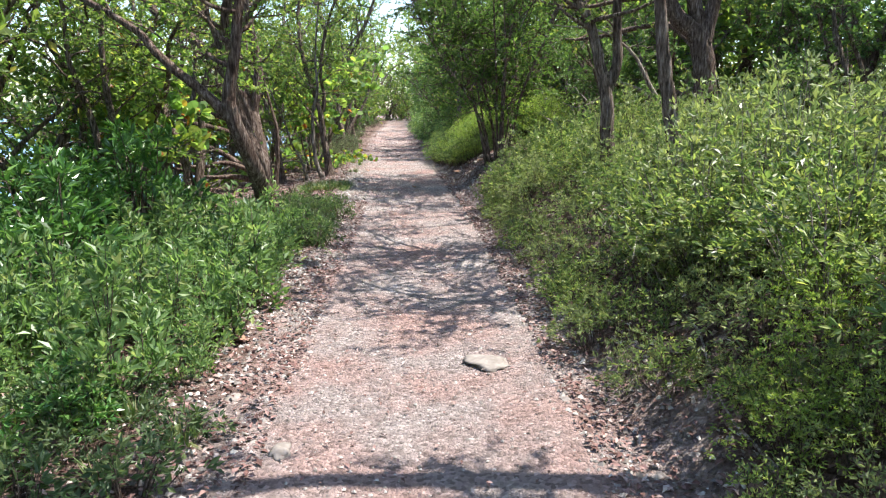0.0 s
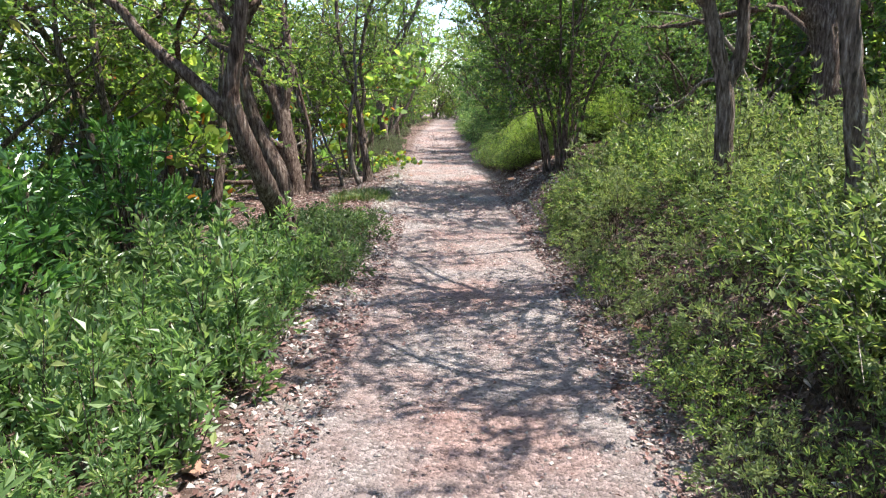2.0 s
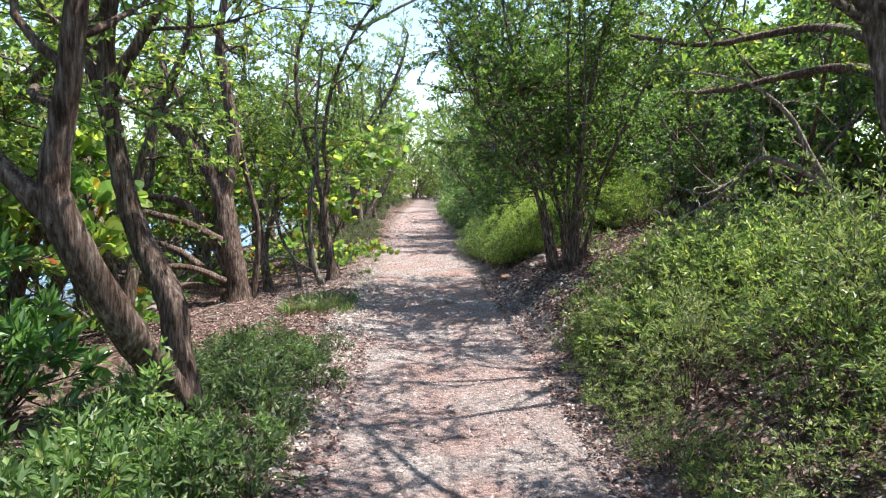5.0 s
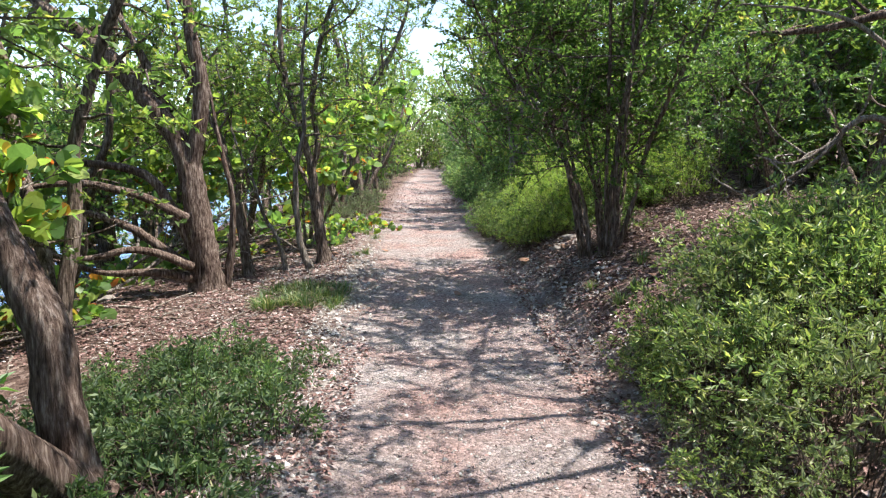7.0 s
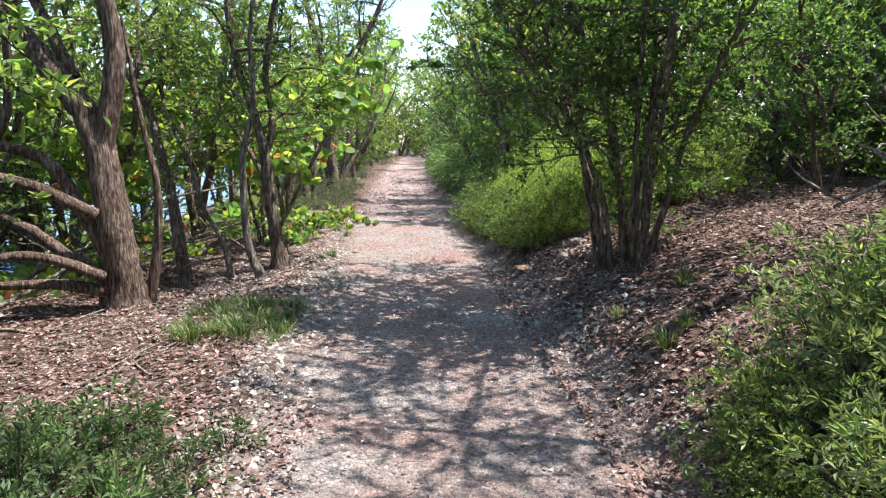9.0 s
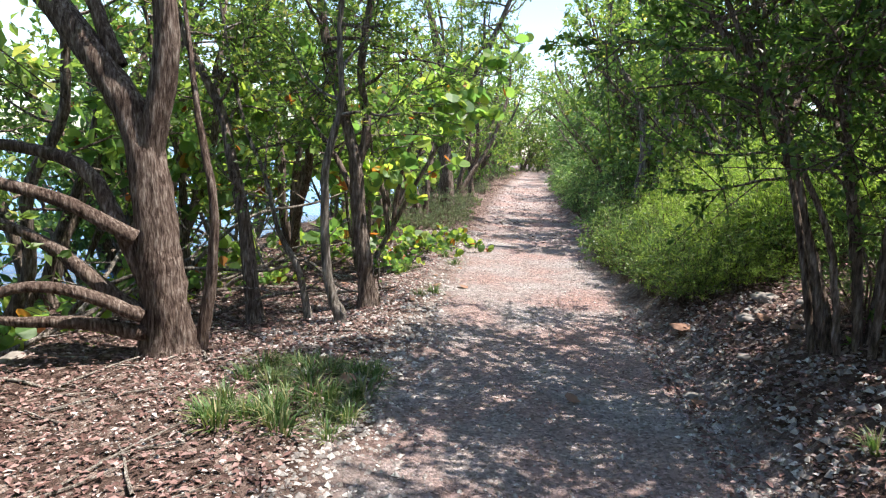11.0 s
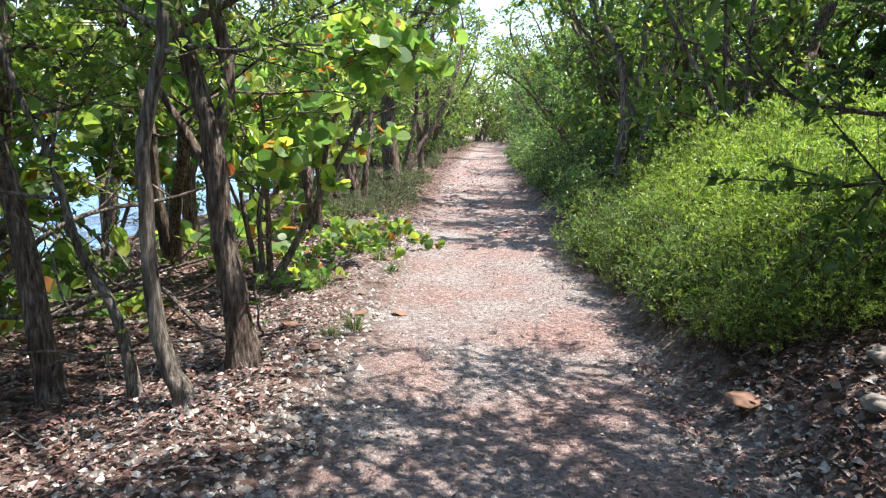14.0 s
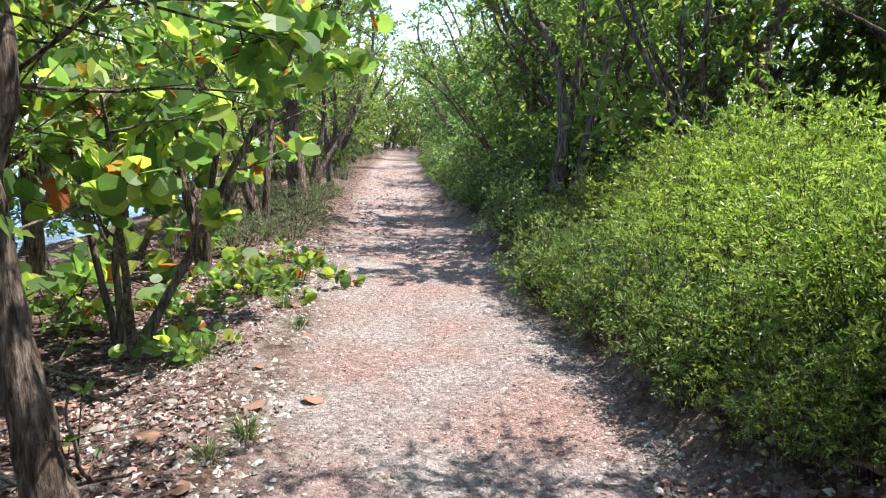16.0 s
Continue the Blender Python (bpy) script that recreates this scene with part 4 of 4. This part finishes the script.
limes = [plant("lime_shrub", 140 + k, M_LIME, "bright lime green shrub in full sun", "shrub", 64, 0.92, 0.62, 46, 0.038, 0.34, low=0.25, thick=0.004, side=0.05) for k in range(3)]
scatter(limes, strip(17, 38, 17.0, 22.0, 1.6, 3.9, 1, 0.4) + [(1.2, 17.0), (1.7, 16.9), (2.2, 16.9), (2.7, 16.5)], 15, "lime green shrubs", (0.95, 1.4), taper=True)
scatter([copy_thing(s, s.matrix_basis) for s in limes], [(0.4, 16.8), (0.6, 16.5), (0.85, 16.3), (0.35, 17.2), (0.75, 16.8), (1.15, 16.25), (1.0, 16.6), (1.75, 2.9), (1.9, 3.3), (1.35, 2.4), (1.5, 2.65), (1.62, 2.25)] + strip(33, 8, 18, 22.0, 1.15, 1.35, 1, 0.3), 25, "lime green shrubs", (0.4, 0.7))
hedges = [plant("hedge_shrub", 150 + k, M_HERB, "dense green shrub along the path", "shrub", 54, 1.5, 0.9, 26, 0.09, 0.45, low=0.1, thick=0.008, side=0.08) for k in range(3)]
scatter(hedges, strip(18, 34, 21.6, 60, 1.8, 3.4, 1, 0.8), 16, "path hedge", (0.8, 1.35))
scatter([copy_thing(s, s.matrix_basis) for s in hedges], strip(34, 22, 21.6, 44, 1.3, 1.6, 1, 0.5), 26, "path hedge", (0.4, 0.75))
sages = [plant("sage_shrub", 160 + k, M_SAGE, "silvery grey-green shore shrub", "shrub", 40, 0.5, 0.45, 22, 0.05, 0.25) for k in range(2)]
scatter(sages, strip(19, 26, 23, 34, 1.7, 3.8, -1, 0.5) + strip(20, 14, 36, 66, 1.6, 3, -1, 0.6) + [(-5.2, 70), (-4.4, 71), (-3.6, 70.5), (-4.8, 72), (-3.0, 71.5), (-5.8, 71.4)], 17, "shore shrubs", (0.7, 1.4))
creepers = [plant("sea_grape_shoot", 170 + k, M_GRAPE, "low sprawling shoot with round leaves", "plant", 12, 0.34, 0.55, 8, 0.1, 0.95, "round", thick=0.006, up=0.6, tuft_n=2) for k in range(2)]
scatter(creepers, [(-3.02, 18.62), (-2.9, 20.3), (-3.3, 20.8), (-2.7, 21.2), (-3.5, 20.0), (-3.0, 22.0), (-4.2, 19.5), (-4.4, 17.6), (-5.0, 16.6), (-4.8, 13.2), (-5.3, 18.6)], 18, "sea grape shoots", (0.7, 1.1))
scatter([copy_thing(s, s.matrix_basis) for s in creepers], [(-5.0, 17.6), (-5.5, 16.2), (-5.9, 18.6), (-4.9, 20.6), (-5.6, 14.8), (-6.3, 16.9), (-5.2, 12.8), (-4.6, 22.6), (-6.2, 13.0)], 31, "sea grape shoots", (1.3, 2.0))
tufts = [tuft("grass_tuft", 180 + k, "green and straw-coloured grass tuft", 64, 0.2, 0.22) for k in range(3)]
scatter(tufts, strip(21, 40, 13.1, 14.4, 1.2, 2.15, -1, 0.1) + [(-2.93, 18.55), (-2.85, 18.6), (-2.2, 17.3), (-2.35, 19.4), (-2.6, 20.0), (-2.3, 17.0)] + strip(22, 40, 24, 34, 1.4, 2.6, -1, 0.2) + strip(23, 5, 11.0, 13.5, 1.4, 2.0, 1, 0.2)
        + strip(24, 12, 2, 9, 1.15, 1.5, -1, 0.3), 19, "grass", (0.7, 1.3))


# ---- stones, fallen leaves and sticks ----
def rock(name, seed, size, label, at, mat=M_ROCK):
    rng = np.random.RandomState(seed)
    bm = bmesh.new()
    bmesh.ops.create_icosphere(bm, subdivisions=3, radius=1)
    for v in bm.verts:
        v.co *= 1 + 0.4 * noise.noise(v.co * 1.3 + Vector((seed, 0, 0))) + 0.2 * noise.noise(v.co * 3.2 + Vector((0, seed, 0))) + 0.1 * noise.noise(v.co * 8 + Vector((0, 0, seed)))
        v.co = Vector((v.co.x * size[0], v.co.y * size[1], v.co.z * size[2]))
    me = bpy.data.meshes.new(name)
    bm.to_mesh(me)
    bm.free()
    for p in me.polygons:
        p.use_smooth = True
    me.materials.append(mat)
    ob = tagged(new(name, me), label, "rock")
    ob.location = (at[0], at[1], ground_z(*at) + size[2] * 0.08)
    ob.rotation_euler = (0, 0, rng.uniform(0, 6))
    return ob


rock("rock", 1, (0.16, 0.12, 0.032), "pale embedded rock in the middle of the path", (0.3, 4.22))
# pale stones around (0.9, 15.6) are added to brighten sunlit litter there
for k, (x, y, s) in enumerate([(-0.78, 3.02, 0.07), (-1.18, 3.6, 0.06), (0.21, 14.58, 0.09), (0.16, 14.9, 0.05), (-0.54, 14.35, 0.07), (0.3, 15.3, 0.06), (0.1, 16.7, 0.08), (-3.05, 17.45, 0.07), (-2.75, 17.7, 0.04),
                               (0.45, 17.3, 0.12), (0.62, 17.1, 0.09), (0.35, 16.2, 0.06), (-4.9, 14.2, 0.13), (-1.5, 3.2, 0.06), (0.75, 15.5, 0.1), (0.95, 15.85, 0.13), (1.1, 15.35, 0.08), (0.6, 14.9, 0.06)]):
    rock("rock", 10 + k, (s, s * 0.75, s * 0.4), "small pale flat stone lying on the ground", (x, y))

rng = np.random.RandomState(77)


def pebbles(n, y0, y1, e0, e1, small, large):
    """Loose stones: squashed eight-faced lumps."""
    y = rng.uniform(y0, y1, n)
    e = rng.uniform(e0, e1, n)
    x = middle(y) + e
    z = height(x, y)
    s = small + (large - small) * rng.uniform(0, 1, n) ** 3
    dirs = np.array([(1, 0, 0), (0, 1, 0), (-1, 0, 0), (0, -1, 0), (0, 0, 0.75)], float)
    v = dirs[None] * s[:, None, None] * rng.uniform(0.7, 1.3, (n, 5, 1)) + rng.normal(0, 0.15, (n, 5, 3)) * s[:, None, None]
    a = rng.uniform(0, 6.28, n)
    c, sn = np.cos(a)[:, None], np.sin(a)[:, None]
    v = np.stack([v[..., 0] * c - v[..., 1] * sn, v[..., 0] * sn + v[..., 1] * c, v[..., 2]], -1) + np.stack([x, y, z + 0.001], -1)[:, None]
    tri = np.array([(0, 1, 4), (1, 2, 4), (2, 3, 4), (3, 0, 4)])
    return v.reshape(-1, 3), (np.arange(n)[:, None, None] * 5 + tri[None]).reshape(-1, 3)


bits = [pebbles(9000, 1.5, 14, -1.2, 1.2, 0.004, 0.014), pebbles(9000, 9, 24, -1.3, 1.2, 0.005, 0.018), pebbles(4500, 2, 16, 0.75, 1.35, 0.006, 0.028), pebbles(4000, 2, 16, -1.4, -0.85, 0.006, 0.028), pebbles(6000, 14, 24, -2.6, -1.0, 0.006, 0.03),
        pebbles(2500, 13, 18, 0.8, 1.8, 0.008, 0.035), pebbles(6000, 10.5, 16, -3.4, -1.1, 0.004, 0.016), pebbles(1800, 6, 14, -1.5, -1.0, 0.012, 0.034), pebbles(900, 14, 18, -2.4, -1.1, 0.01, 0.034)]
tagged(new("gravel", make_mesh("gravel", *join(bits), M_PEBBLE)), "loose pale grey and pink gravel on the path", "gravel", kind="stuff")


def fallen(n, y0, y1, e0, e1, size, power=1.0):
    y = rng.uniform(y0, y1, n)
    e = e0 + (e1 - e0) * rng.uniform(0, 1, n) ** power
    x = middle(y) + e
    base = np.stack([x, y, height(x, y) + rng.uniform(0.006, 0.035, n)], -1)
    a = rng.uniform(0, 6.28, n)
    return base, np.stack([np.cos(a), np.sin(a), rng.normal(0, 0.22, n)], -1), size


for base, way, size in (fallen(16000, 1.3, 17, 0.8, 3.2, 0.045, 1.4), fallen(12000, 1.3, 12, -0.8, -3.0, 0.045, 1.2), fallen(21000, 11.5, 23, -1.4, -5.0, 0.048), fallen(12000, 9.5, 16.5, 1.2, 5.5, 0.048), fallen(2500, 1.5, 24, -1.0, 1.0, 0.032),
                        fallen(4000, 23, 45, -4, 2.5, 0.08)):
    tagged(new("leaf_litter", leaf_mesh("leaf_litter", rng, base, way, size, 0.5, M_LITTER, up=3.0)), "dry brown and pale fallen leaves covering the ground", "leaf litter", kind="stuff")

big_leaf = leaf_mesh("fallen_leaf", np.random.RandomState(3), np.zeros((1, 3)), np.array([[1.0, 0, 0]]), 0.2, 0.9, M_DRY, "round", 6.0)
rr = random.Random(9)
# leaves around (0.8, 15.6) are added for the same sunlit patch
for x, y in [(-2.3, 17.6), (-3.05, 17.2), (-2.4, 18.4), (-2.2, 19.2), (-2.8, 16.9), (-2.1, 13.9), (-0.55, 14.3), (0.3, 14.5), (0.45, 15.2), (0.05, 16.7), (0.6, 16.5), (-3.3, 16.4), (-3.6, 17.3), (-1.4, 4.6), (-1.3, 5.4), (1.0, 6.4),
             (1.05, 9.2), (-2.5, 20.1), (-4.1, 16.4), (-4.5, 15.6), (0.9, 13.2), (1.3, 12.6), (-3.2, 15.2), (-2.9, 14.6), (0.5, 15.7), (0.7, 15.9), (0.85, 15.3), (0.4, 16.1), (1.2, 15.7), (0.95, 14.9), (-2.6, 17.2), (-2.35, 16.6), (-1.9, 17.9), (-3.4, 17.9)]:
    ob = tagged(new("fallen_leaf", big_leaf), "large curled reddish-brown dead leaf on the ground", "leaf", "large fallen leaves")
    ob.matrix_basis = Matrix.LocRotScale((x, y, ground_z(x, y) + 0.02), Euler((rr.uniform(-0.2, 0.2), rr.uniform(-0.2, 0.1), rr.uniform(0, 6.28))), Vector((1, rr.uniform(0.6, 0.95), rr.uniform(1, 2.2))) * rr.uniform(0.45, 0.95))

sticks = []
for n, y0, y1, e0, e1 in ((170, 10.5, 20, -6, -1.7), (60, 9, 16, 1.4, 5.0), (40, 1, 9, 1.2, 4), (30, 1, 9, -3, -1.3)):
    for _ in range(n):
        y, e, a, ln = rng.uniform(y0, y1), rng.uniform(e0, e1), rng.uniform(0, 6.28), rng.uniform(0.15, 0.7) * (2.0 if rng.uniform() > 0.75 else 1.0)
        px = float(middle(y)) + e + np.cos(a) * ln * np.array([0, 0.33, 0.66, 1]) + rng.normal(0, 0.02, 4)
        py = y + np.sin(a) * ln * np.array([0, 0.33, 0.66, 1]) + rng.normal(0, 0.02, 4)
        sticks.append(tube(np.stack([px, py, height(px, py) + 0.02], -1), np.linspace(0.008, 0.003, 4) * rng.uniform(0.6, 1.5), 5))
tagged(new("twigs", make_mesh("twigs", *join(sticks), M_DEAD)), "dead sticks lying on the leaf litter", "twigs", kind="stuff")
for pts, r in (([(-5.2, 13.6), (-4.6, 13.75), (-4.0, 13.7)], 0.02), ([(-4.7, 16.9), (-4.0, 17.3), (-3.2, 17.2)], 0.025), ([(-5.5, 15.6), (-4.9, 16.0), (-4.3, 15.9)], 0.03), ([(1.7, 12.4), (2.3, 12.7), (3.1, 12.6)], 0.022),
               ([(1.5, 13.2), (1.8, 13.0), (2.3, 13.3)], 0.014), ([(-4.2, 18.6), (-3.4, 18.3), (-2.7, 18.9)], 0.018), ([(-6.5, 17), (-5.6, 17.4), (-4.6, 17.9)], 0.05)):
    line = smooth_line([(x, y, ground_z(x, y) + r * 0.7) for x, y in pts], 14)
    line[:, 2] = height(line[:, 0], line[:, 1]) + r * 0.8
    root = line[0].copy()
    ob = tagged(new("fallen_branch", make_mesh("fallen_branch", *tube(line - root, np.linspace(r, r * 0.5, 14), 8, rng, 0.08), M_DEAD, True)), "weathered grey branch lying on the leaf litter", "branch")
    ob.location = root
